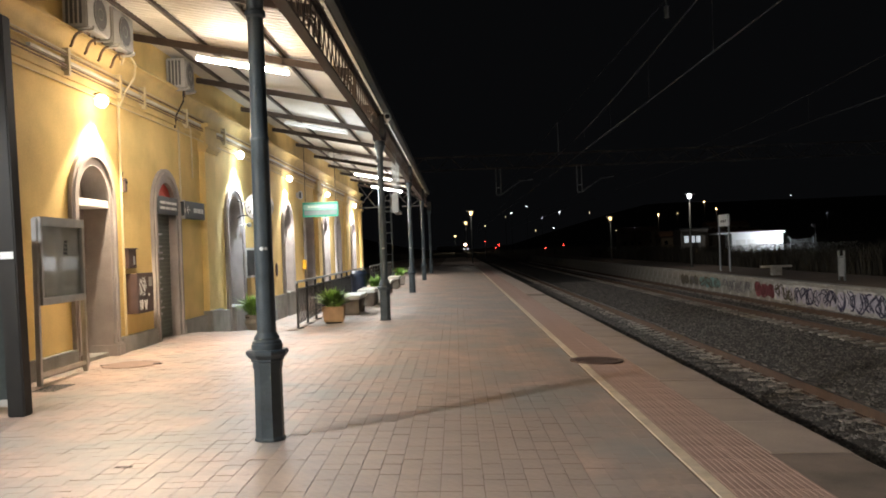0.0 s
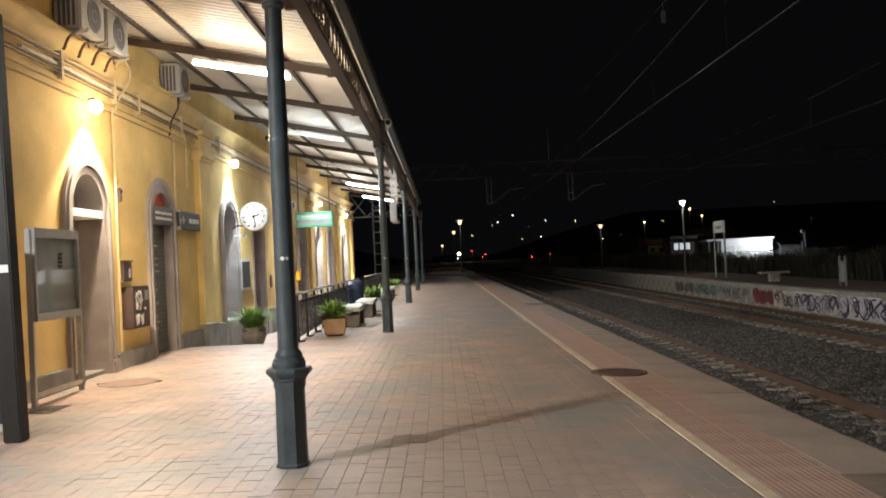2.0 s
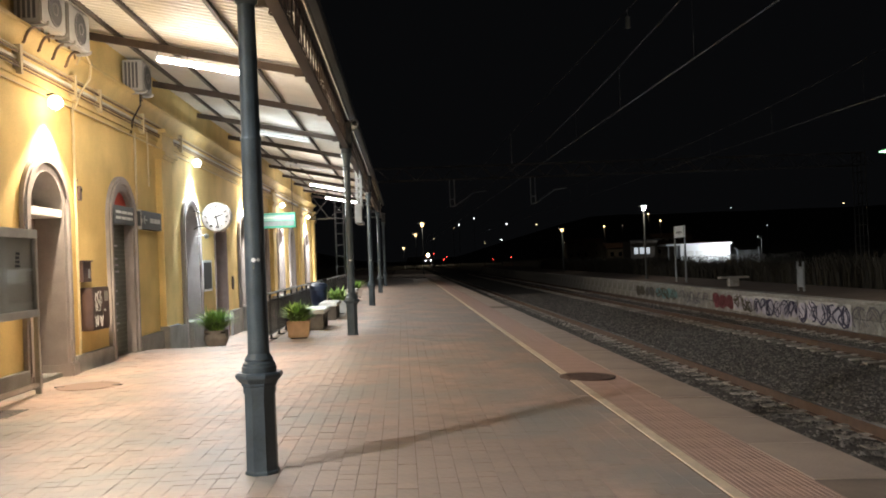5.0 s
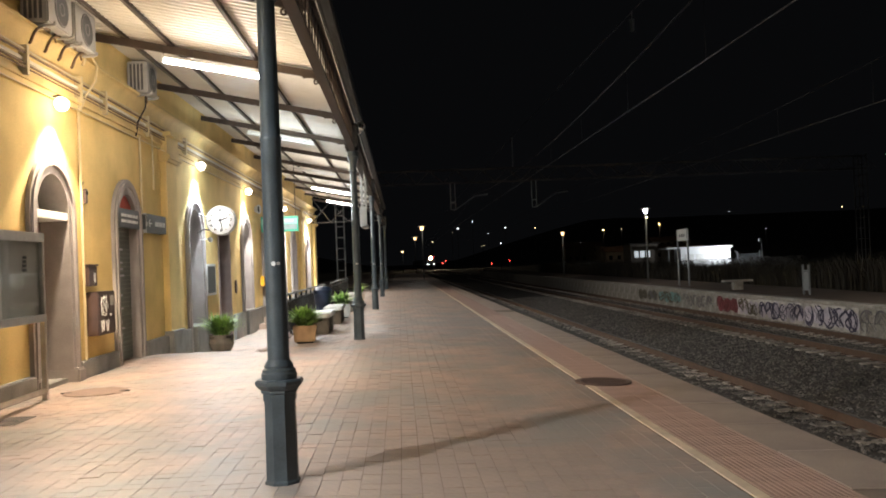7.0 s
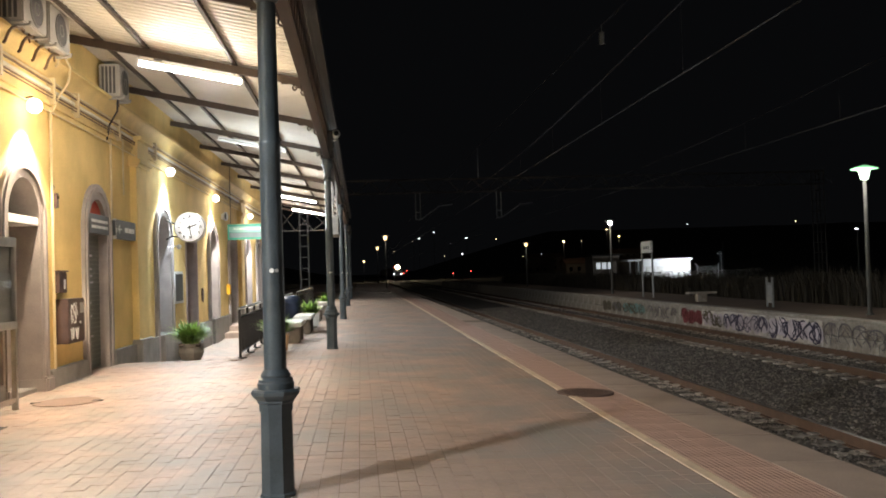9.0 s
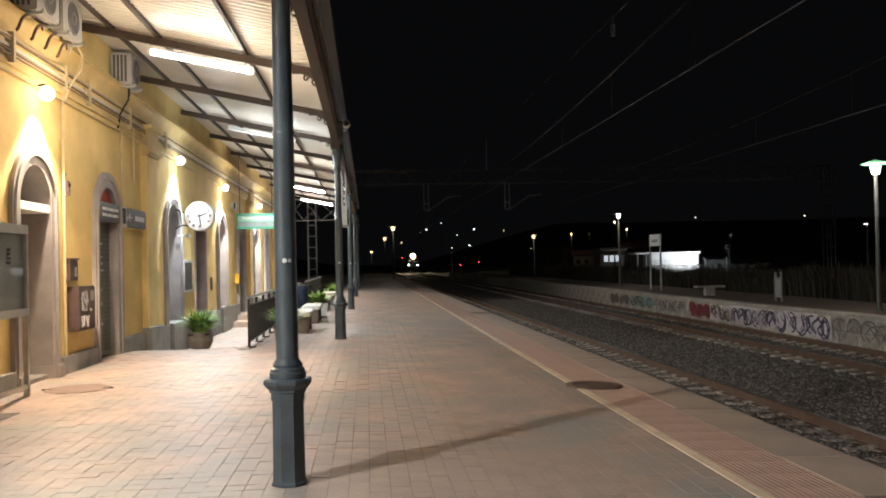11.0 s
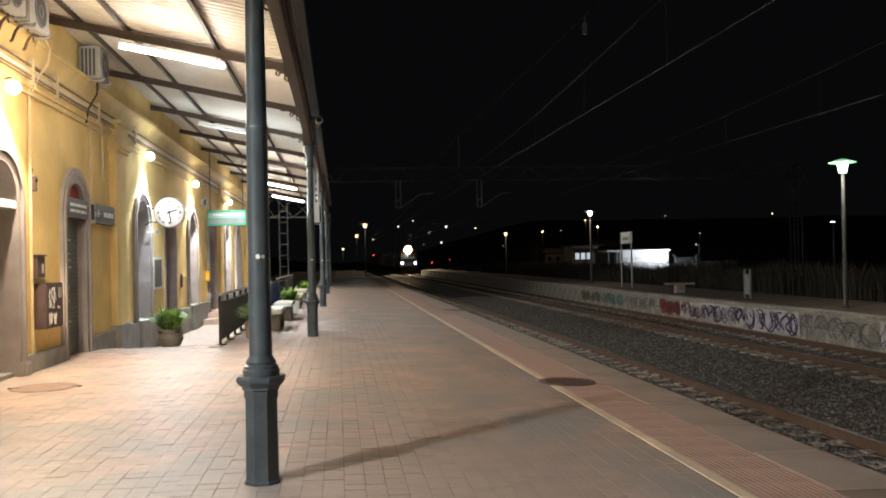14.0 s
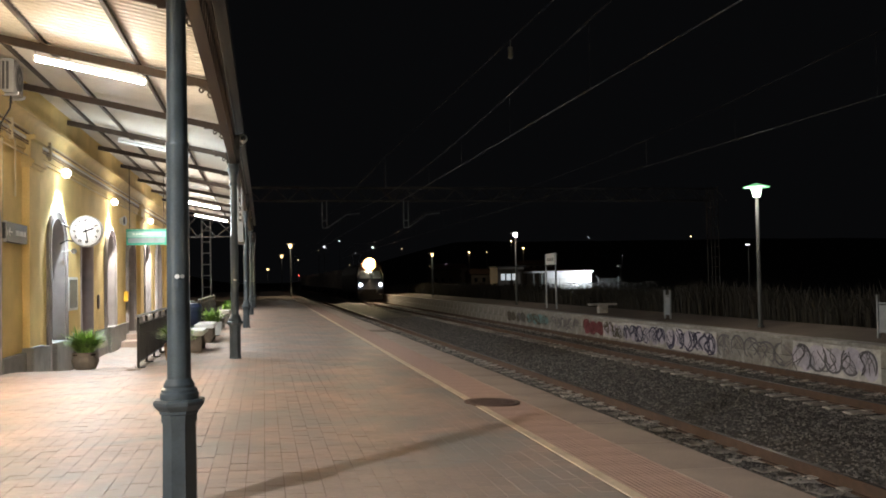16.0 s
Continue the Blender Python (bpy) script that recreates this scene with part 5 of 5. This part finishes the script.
def bin_frame(x, y, label):
    t = thing("bin_stand", label, "litter bin", (x, y, -0.09), group="bin stands")
    for yy in (0, 0.42):
        part("upright", box(B(), -0.03, 0.03, yy - 0.025, yy + 0.025, 0, 1.02), "galv", t)
    for z in (0.14, 0.80):
        part("cross_bar", box(B(), -0.02, 0.02, 0.025, 0.395, z, z + 0.04), "galv", t)
    part("basket", box(B(), -0.012, 0.012, 0.03, 0.39, 0.18, 0.78), "galv", t, bevel=0.004)
    return t


bin_frame(12.65, 29.7, "pale steel litter bin held between two uprights")
bin_frame(12.55, 18.4, "pale steel litter bin near the platform lamp")

# reeds and scrub behind the opposite platform
rng = random.Random(14)
vs, fs = [], []
for k in range(30000):
    y = -5 + 105 * rng.random()
    x = 14.7 + 3.5 * rng.random() ** 1.3
    L = (0.85 + 0.4 * noise.noise((x * 0.3, y * 0.25, 0))) * rng.uniform(0.7, 1.35)
    a = rng.uniform(0, 6.283)
    w = rng.uniform(0.008, 0.02)
    lx, ly = rng.uniform(-0.45, 0.45), rng.uniform(-0.45, 0.45)
    o = len(vs)
    c, s = math.cos(a) * w, math.sin(a) * w
    vs += [(x - c, y - s, -0.95), (x + c, y + s, -0.95), (x + lx * 0.4 + c, y + ly * 0.4 + s, -0.1 + L * 0.6), (x + lx * 0.4 - c, y + ly * 0.4 - s, -0.1 + L * 0.6), (x + lx, y + ly, -0.1 + L)]
    fs += [(o, o + 1, o + 2, o + 3), (o + 3, o + 2, o + 4)]
rd = pydata("reeds", vs, fs, "leaf_dark")
tagged(rd, "dry dark reeds and scrub behind the far platform", "reeds", kind="stuff")

# ---- overhead line ----
GY = 61.0
gn = thing("catenary_gantry", "weathered lattice gantry spanning the tracks", "gantry", (0, GY, 0))


def lattice_mast(x, z0, z1, w, mat):
    m = part("mast", B(), mat, gn)
    bm = B()
    for sx in (-1, 1):
        for sy in (-1, 1):
            bar(bm, (x + sx * w / 2, sy * w / 2, z0), (x + sx * w / 2, sy * w / 2, z1), 0.06, 0.06)
    z = z0
    while z < z1 - 0.1:
        for sy in (-1, 1):
            bar(bm, (x - w / 2, sy * w / 2, z), (x + w / 2, sy * w / 2, z), 0.03, 0.05)
        z += 0.75
    m.data = finish("mast", bm, mat)


lattice_mast(-5.2, GROUND, 8.0, 0.55, "galv")
lattice_mast(31.6, GROUND, 8.0, 0.6, "gantry")
bm = B()
for z in (6.95, 7.85):
    for y in (-0.3, 0.3):
        bar(bm, (-5.5, y, z), (31.9, y, z), 0.07, 0.07)
x = -5.2
while x < 31:
    for y in (-0.3, 0.3):
        bar(bm, (x, y, 6.95), (x + 0.9, y, 7.85), 0.035, 0.035)
        bar(bm, (x + 0.9, y, 7.85), (x + 1.8, y, 6.95), 0.035, 0.035)
    x += 1.8
part("beam", bm, "gantry", gn)
for x in (2.65, 8.3):
    bm = B()
    for d in (-0.16, 0.16):
        bar(bm, (x + d, 0, 5.1), (x + d, 0, 6.95), 0.05, 0.05)
    bar(bm, (x - 0.16, 0, 5.1), (x + 0.16, 0, 5.1), 0.05, 0.05)
    bar(bm, (x - 0.16, 0, 5.6), (x + 0.16, 0, 5.6), 0.05, 0.05)
    d = part("drop_frame", bm, "galv", gn)
    part("registration_arm", tube_path(B(), [(x + 0.16, 0, 5.1), (x + 1.5, 0, 6.0), (x + 2.4, 0, 6.1)], 0.035), "galv", d)
for x0 in (NEAR, FAR):
    ln = thing("overhead_line", "taut contact wire and sagging messenger above the track", "wire", group="overhead wires")
    part("contact_wire", rod(B(), (x0, -30, 4.72), (x0, 200, 4.72), 0.010, n=6), "wire", ln)
    pts = []
    for q in range(47):
        y = -30 + 5 * q
        u = ((y - GY) / 50) % 1.0
        pts.append((x0, y, 6.15 - 0.81 * (1 - (2 * u - 1) ** 2)))
    part("messenger_wire", tube_path(B(), pts, 0.010, 5), "wire", ln)
    for x, y, z in pts[2:30]:
        part("dropper", rod(B(), (x, y, 4.72), (x, y, z), 0.004, n=4), "wire", ln)
fw = thing("feeder_wire", "feeder wire with a hanging insulator high over the tracks", "wire", group="overhead wires")
part("wire", tube_path(B(), [(6.9, -30, 10.2), (6.9, 10, 9.4), (6.9, GY, 10.0), (6.9, 150, 10)], 0.014, 5), "wire", fw)
prof = []
for q in range(6):
    prof += [(0.045, 0.07 * q), (0.09, 0.07 * q + 0.02), (0.09, 0.07 * q + 0.035), (0.045, 0.07 * q + 0.055)]
part("post_insulator", rod(B(), (6.9, GY, 7.85), (6.9, GY, 10.0), 0.04, n=8), "galv", fw)
ins = part("insulator", lathe(B(), prof, 12, at=(6.9, 29.5, 9.0)), "galv", fw, "dull ribbed insulator", smooth=True)
part("hanger", rod(B(), (6.9, 29.5, 9.4), (6.9, 29.5, 9.66), 0.015), "galv", ins)

# ---- distance ----
def hill_z(y, x=200.0):
    u = min(1.0, max(0.0, (abs(x - 2) - 10) / 260))
    return -1.0 + max(0.0, y - 210) * 0.055 * u * u * (3 - 2 * u)


bm = B()
prev = None
for y in (205, 240, 280, 330, 380, 440, 520, 640, 800, 1100):
    row = [bm.verts.new((x, y, hill_z(y, x) + (3.0 * noise.noise((x * 0.01, y * 0.01, 1)) if y > 240 and abs(x) > 60 else -0.06))) for x in list(range(-500, -60, 40)) + list(range(-60, 160, 6)) + list(range(160, 801, 40))]
    if prev:
        for a in range(len(row) - 1):
            bm.faces.new((prev[a], prev[a + 1], row[a + 1], row[a]))
    prev = row
tagged(part("hill", bm, "earth", smooth=True), "dark wooded hillside beyond the station", "hill", kind="structure")

TOWN = [(22.3, 14.7, 0), (28.3, 17.1, 0), (32.1, 7.3, 1), (39.2, 8.1, 0), (41.4, 14.4, 0), (53.3, 13.7, 1), (88.3, 12.0, 1), (179.8, 17.6, 1),
        (133.1, 17.5, 0), (147.6, 10.0, 0), (71.3, 7.2, 0), (34.5, 12.2, 0), (12.0, 9.8, 1), (64.0, 6.2, 1), (20.0, 13.4, 1)]
for k, (x, z, warm) in enumerate(TOWN):
    e = (z - 1.5) / 349.3
    y = min(700.0, 12.2 / (0.075 - min(e, 0.056)))
    X, Z = -1.17 + (x + 1.17) / 349.3 * y, 1.5 + e * y
    r = (0.0009, 0.0006, 0.0004, 0.00075)[k % 4] * (0.9 if k < 8 else 0.5) * y
    t = thing("street_light", "far town street light on a thin pole", "street lamp", (X, y, Z), group="distant town lights")
    part("globe", ball(B(), (0, 0, 0), r, 6), "glow_town_warm" if warm else "glow_town", t)
    part("pole", rod(B(), (0, 0, hill_z(y, X) - Z - 2), (0, 0, -r), 0.06, n=5), "cable", t)


def house(x, y, w, d, h, seed):
    rng = random.Random(seed)
    t = thing("house", "pale hillside house in the dark distance", "house", (x, y, hill_z(y, x) - 2), group="hillside houses")
    part("wall", box(B(), 0, w, 0, d, 0, h + 2), "house", t)
    bm = B()
    v = [bm.verts.new(p) for p in ((-0.4, -0.4, h + 2), (w + 0.4, -0.4, h + 2), (w + 0.4, d + 0.4, h + 2), (-0.4, d + 0.4, h + 2), (-0.4, d / 2, h + 3.6), (w + 0.4, d / 2, h + 3.6))]
    for f in ((0, 1, 5, 4), (2, 3, 4, 5), (0, 4, 3), (1, 2, 5), (3, 2, 1, 0)):
        bm.faces.new([v[i] for i in f])
    part("roof", bm, "rust", t)
    for k in range(int(w / 2.6)):
        for fl in range(max(1, int(h / 2.9))):
            part("window", box(B(), 0.9 + 2.5 * k, 1.9 + 2.5 * k, -0.06, 0.02, 3.0 + 2.8 * fl, 4.2 + 2.8 * fl), "glass_dark", t)
    return t


for k, (x, y, w, d, h) in enumerate(((60, 258, 12, 8, 3.4), (56, 300, 10, 8, 5.5), (78, 270, 16, 9, 3.4), (95, 330, 15, 9, 5.8), (66, 340, 12, 9, 5.8))):
    house(x, y, w, d, h, k)
# three made-up lamps that lift the houses and slope out of black
for x, y, z, p in ((58, 252, 9, 260), (74, 250, 10, 300), (90, 318, 15, 420)):
    t = thing("street_light", "warm street light added to brighten the hillside houses", "street lamp", (x, y, z), group="distant town lights")
    part("globe", ball(B(), (0, 0, 0), 0.22, 6), "glow_town_warm", t)
    part("pole", rod(B(), (0, 0, hill_z(y, x) - z - 2), (0, 0, -0.22), 0.06, n=5), "cable", t)
    point_lamp("lamp_light", (0, -0.5, -0.3), p, WARM, t, 0.2)

# lit white shed behind the reeds
sh = thing("white_shed", "floodlit low white shed with a flat overhanging roof", "shed", (24.75, 85, -1.0))
part("wall", box(B(), 1.5, 6.45, 0, 5, 0, 2.86), "shed", sh)
part("roof", box(B(), 0.0, 6.55, -0.35, 5.2, 2.86, 3.04), "shed", sh, "white roof slab with deep eave")
part("porch_back", box(B(), 0.2, 1.5, 2.0, 2.2, 0, 2.86), "house", sh, "dark recess under the eave")
for x in (0.25, 1.1):
    part("porch_post", box(B(), x, x + 0.1, -0.1, 0.0, 0, 2.86), "galv", sh)
part("door", box(B(), 1.9, 2.8, -0.04, 0.0, 0, 2.3), "white_metal", sh)
part("door", box(B(), 3.0, 3.9, -0.04, 0.0, 0, 2.3), "white_metal", sh)
ax = thing("annexe", "small dark annexe with three lit windows", "shed", (21.6, 86, -1.0))
part("wall", box(B(), 0, 2.7, 0, 3, 0, 3.5), "house", ax)
part("roof", box(B(), -0.2, 2.9, -0.2, 3.2, 3.5, 3.62), "eave", ax)
for x, w in ((0.35, 0.38), (0.92, 0.42), (1.50, 0.38)):
    wn = part("window", box(B(), x - 0.04, x + w + 0.04, -0.04, 0.0, 2.16, 2.86), "white_metal", ax)
    part("pane", box(B(), x, x + w, -0.05, -0.041, 2.22, 2.82), "lit_pane", wn, "pale lit window pane")
# added light source for the white wall; its point lamp hangs clear of the head
fl = thing("floodlight", "floodlight on a slim pole added to light the shed", "lamp", (32.7, 81.0, -1.0))
part("pole", rod(B(), (0, 0, 0), (0, 0, 3.5), 0.03, n=8), "post", fl)
part("head", box(B(), -0.3, -0.05, -0.1, 0.2, 3.3, 3.5), "post", fl, bevel=0.02)
part("lens", box(B(), -0.27, -0.08, 0.201, 0.215, 3.32, 3.48), "glow_white", fl)
point_lamp("lamp_light", (-2.2, 1.2, 2.6), 800, COOL, fl, 0.1)
fn = thing("fence", "pale wire fence panel with cranked posts beside the shed", "fence", (31.9, 85.5, -1))
for x, c in ((0.2, -0.25), (2.4, 0.0)):
    part("post", tube_path(B(), [(x, 0, 0), (x, 0, 2.1), (x + c * 0.3, 0, 2.35), (x + c, 0, 2.42)], 0.035), "galv", fn)
bm = B()
for q in range(22):
    box(bm, 0.2 + 0.1 * q, 0.212 + 0.1 * q, -0.006, 0.006, 0.2, 2.15)
for q in range(9):
    box(bm, 0.2, 2.4, -0.006, 0.006, 0.2 + 0.24 * q, 0.212 + 0.24 * q)
part("wire_panel", bm, "galv", fn)
# dark scrub before the shed
rng = random.Random(31)
vs, fs = [], []
for k in range(5200):
    x = rng.uniform(20.5, 36.0)
    y = rng.uniform(79.0, 80.6)
    top = 0.78 + 0.22 * noise.noise((x * 1.3, 0, 4)) + 0.1 * noise.noise((x * 4, y, 0))
    z = -1.0 + (top + 1.0) * rng.random() ** 0.6
    a, L, w = rng.uniform(0, 6.283), rng.uniform(0.1, 0.24), rng.uniform(0.03, 0.07)
    o = len(vs)
    c, q = math.cos(a), math.sin(a)
    vs += [(x - q * w, y + c * w, z), (x + q * w, y - c * w, z), (x + c * L, y + q * L, z + rng.uniform(-0.05, 0.16))]
    fs.append((o, o + 1, o + 2))
tagged(pydata("shrubs", vs, fs, "leaf_dark"), "low dark shrubs in front of the white shed", "shrubs", kind="stuff")
ct = thing("street_light", "tall cool white street light behind the reeds", "street lamp", (33.9, 60.0, -1.0), group="distant town lights")
part("pole", rod(B(), (0, 0, 0), (0, 0, 4.55), 0.05, n=8), "post", ct)
part("head", box(B(), -0.22, 0.06, -0.05, 0.05, 4.56, 4.61), "glow_town", ct)


def signal(x, y, z, label):
    t = thing("railway_signal", label, "signal", (x, y, GROUND), group="red signals")
    part("mast", rod(B(), (0, 0, 0), (0, 0, z - GROUND), 0.06, n=8), "galv", t)
    part("head", box(B(), -0.2, 0.2, -0.1, 0.1, z - GROUND - 0.35, z - GROUND + 0.45), "dark", t, bevel=0.03)
    part("lamp", ball(B(), (0, -0.13, z - GROUND), 0.00042 * y, 8), "glow_red", t, "glowing red aspect")
    return t


signal(6.3, 200.0, 2.75, "railway signal showing red beyond the platform end")
signal(11.9, 252.0, 1.9, "railway signal showing red beside the far track")
signal(11.2, 256.0, 1.2, "low railway signal showing red beside the far track")
signal(25.0, 250.0, 0.6, "low railway signal showing red among the sidings")
signal(30.2, 250.0, 1.2, "railway signal showing red among the sidings")


# ---- train ----
def bogie(parent, y):
    b = part("bogie", box(B(), -1.15, 1.15, y - 1.5, y + 1.5, 0.35, 0.85), "loco_low", parent, bevel=0.04)
    for yy in (y - 1.1, y + 1.1):
        for s in (-1, 1):
            part("wheel", rod(B(), (s * 0.76, yy, 0.46), (s * 0.90, yy, 0.46), 0.46, n=20), "loco_low", b)


def locomotive():
    t = thing("locomotive", "dark electric locomotive with one bright headlight and two markers", "locomotive")
    bm = B()
    sec = [(-1.45, 0.9), (-1.5, 1.3), (-1.5, 2.9), (-1.25, 3.75), (-0.8, 3.95), (0.8, 3.95), (1.25, 3.75), (1.5, 2.9), (1.5, 1.3), (1.45, 0.9)]
    rows = []
    for y, s, top in ((0.0, 0.90, 0.62), (0.35, 0.97, 0.86), (1.2, 1.0, 1.0), (17.0, 1.0, 1.0), (18.2, 0.97, 0.9), (18.6, 0.9, 0.62)):
        rows.append([bm.verts.new((x * s, y + (0.75 * max(0, z - 2.2) if y < 1 else 0), 0.9 + (z - 0.9) * (1 if y > 1 else 0.97))) for x, z in sec])
    for a, b in zip(rows, rows[1:]):
        for k in range(len(sec)):
            bm.faces.new((a[k], a[(k + 1) % len(sec)], b[(k + 1) % len(sec)], b[k]))
    bm.faces.new(rows[0][::-1]), bm.faces.new(rows[-1])
    part("body", bm, "loco", t)
    for x0, x1 in ((-1.15, -0.06), (0.06, 1.15)):
        bm = B()
        v = [bm.verts.new(p) for p in ((x0, 0.22, 2.45), (x1, 0.22, 2.45), (x1 * 0.92, 0.82, 3.25), (x0 * 0.92, 0.82, 3.25))]
        bm.faces.new(v)
        w = [bm.verts.new((q.co.x, q.co.y + 0.1, q.co.z)) for q in v]
        for k in range(4):
            bm.faces.new((v[k], v[(k + 1) % 4], w[(k + 1) % 4], w[k]))
        part("windscreen", bm, "glass_dark", t)
    part("headlight", rod(B(), (0, 0.72, 3.97), (0, 0.60, 3.97), 0.4, n=24), "head_top", t, "blazing warm headlight")
    part("bloom_disc", rod(B(), (0, 0.9, 3.97), (0, 0.73, 3.97), 0.52, 0.68, 24), "head_ring", t, "warm glowing disc standing in for headlight bloom")
    part("headlight_housing", box(B(), -0.6, 0.6, 0.92, 1.9, 3.5, 4.5), "loco", t, bevel=0.05)
    for s in (-1, 1):
        part("marker_light", rod(B(), (s * 1.06, 0.05, 1.78), (s * 1.06, -0.08, 1.78), 0.17, n=16), "head_low", t, "white marker light")
        part("buffer", rod(B(), (s * 0.87, 0.1, 1.05), (s * 0.87, -0.5, 1.05), 0.2, n=14), "loco_low", t)
    part("buffer_beam", box(B(), -1.4, 1.4, -0.05, 0.3, 0.75, 1.3), "loco_low", t, bevel=0.03)
    part("plough", box(B(), -1.25, 1.25, -0.1, 0.2, 0.12, 0.7), "loco_low", t, bevel=0.05)
    bogie(t, 3.4), bogie(t, 15.2)
    p = part("pantograph", tube_path(B(), [(-0.5, 13.5, 3.95), (-0.3, 14.8, 4.7), (-0.6, 13.6, 5.45), (0.6, 13.6, 5.45), (0.3, 14.8, 4.7), (0.5, 13.5, 3.95)], 0.03), "galv", t)
    return t


def wagon(k):
    t = thing("rail_wagon", "ribbed pale-sided rail wagon behind the locomotive", "wagon", group="train wagons")
    part("underframe", box(B(), -1.3, 1.3, 0.3, 13.7, 0.9, 1.2), "loco_low", t, bevel=0.03)
    for y0 in (0.5, 7.1):
        c = part("container", box(B(), -1.24, 1.24, y0, y0 + 6.3, 1.2, 3.7 if (k + (y0 > 1)) % 3 else 3.3), "wagon", t, bevel=0.03)
        for q in range(7):
            for s in (-1, 1):
                part("rib", box(B(), s * 1.245 - 0.03, s * 1.245 + 0.03, y0 + 0.2 + q * 0.88, y0 + 0.42 + q * 0.88, 1.3, 3.2), "wagon", c)
    bogie(t, 2.4), bogie(t, 11.6)
    return t


LOCO = locomotive()
WAGONS = [wagon(k) for k in range(9)]

# ---- paving pieces nearest the walk ----
pm = [finish("paver", box(B(), g, 0.142 - g, e, 0.142 - e, -0.03, 0.0), "paver") for g, e in ((0.0016, 0.0006), (0.0024, 0.0008), (0.0036, 0.0006), (0.002, 0.0018))]
rng = random.Random(77)
for i in range(50):
    for j in range(40, 80):
        xa, ya = -6.05 + 0.142 * i, -2 + 0.142 * j
        if near_patch(xa + 0.071, ya + 0.071):
            ob = new("paver", rng.choice(pm))
            ob.parent = pf
            tilt = math.degrees(math.atan(0.03)) if xa + 0.071 > -2 else 0
            ob.matrix_basis = pose(xa, ya, floor_z(xa, ya) + rng.uniform(-0.002, 0.002), rng.uniform(-0.3, 0.3), tilt + rng.uniform(-0.4, 0.4), 0)


def motions():
    def along(lag):
        rows = []
        for k in range(17):
            y = 94.0 + 24.1 * (16 - k) + lag
            slope = -6.4e-4 * max(0.0, y - 360)
            rows.append((float(k), pose(track_x(FAR, y), y, RAIL_Z, 0, 0, -math.degrees(math.atan(slope)))))
        return rows
    walk(LOCO, along(0.0))
    for k, w in enumerate(WAGONS):
        walk(w, along(19.3 + 14.3 * k))


motions()
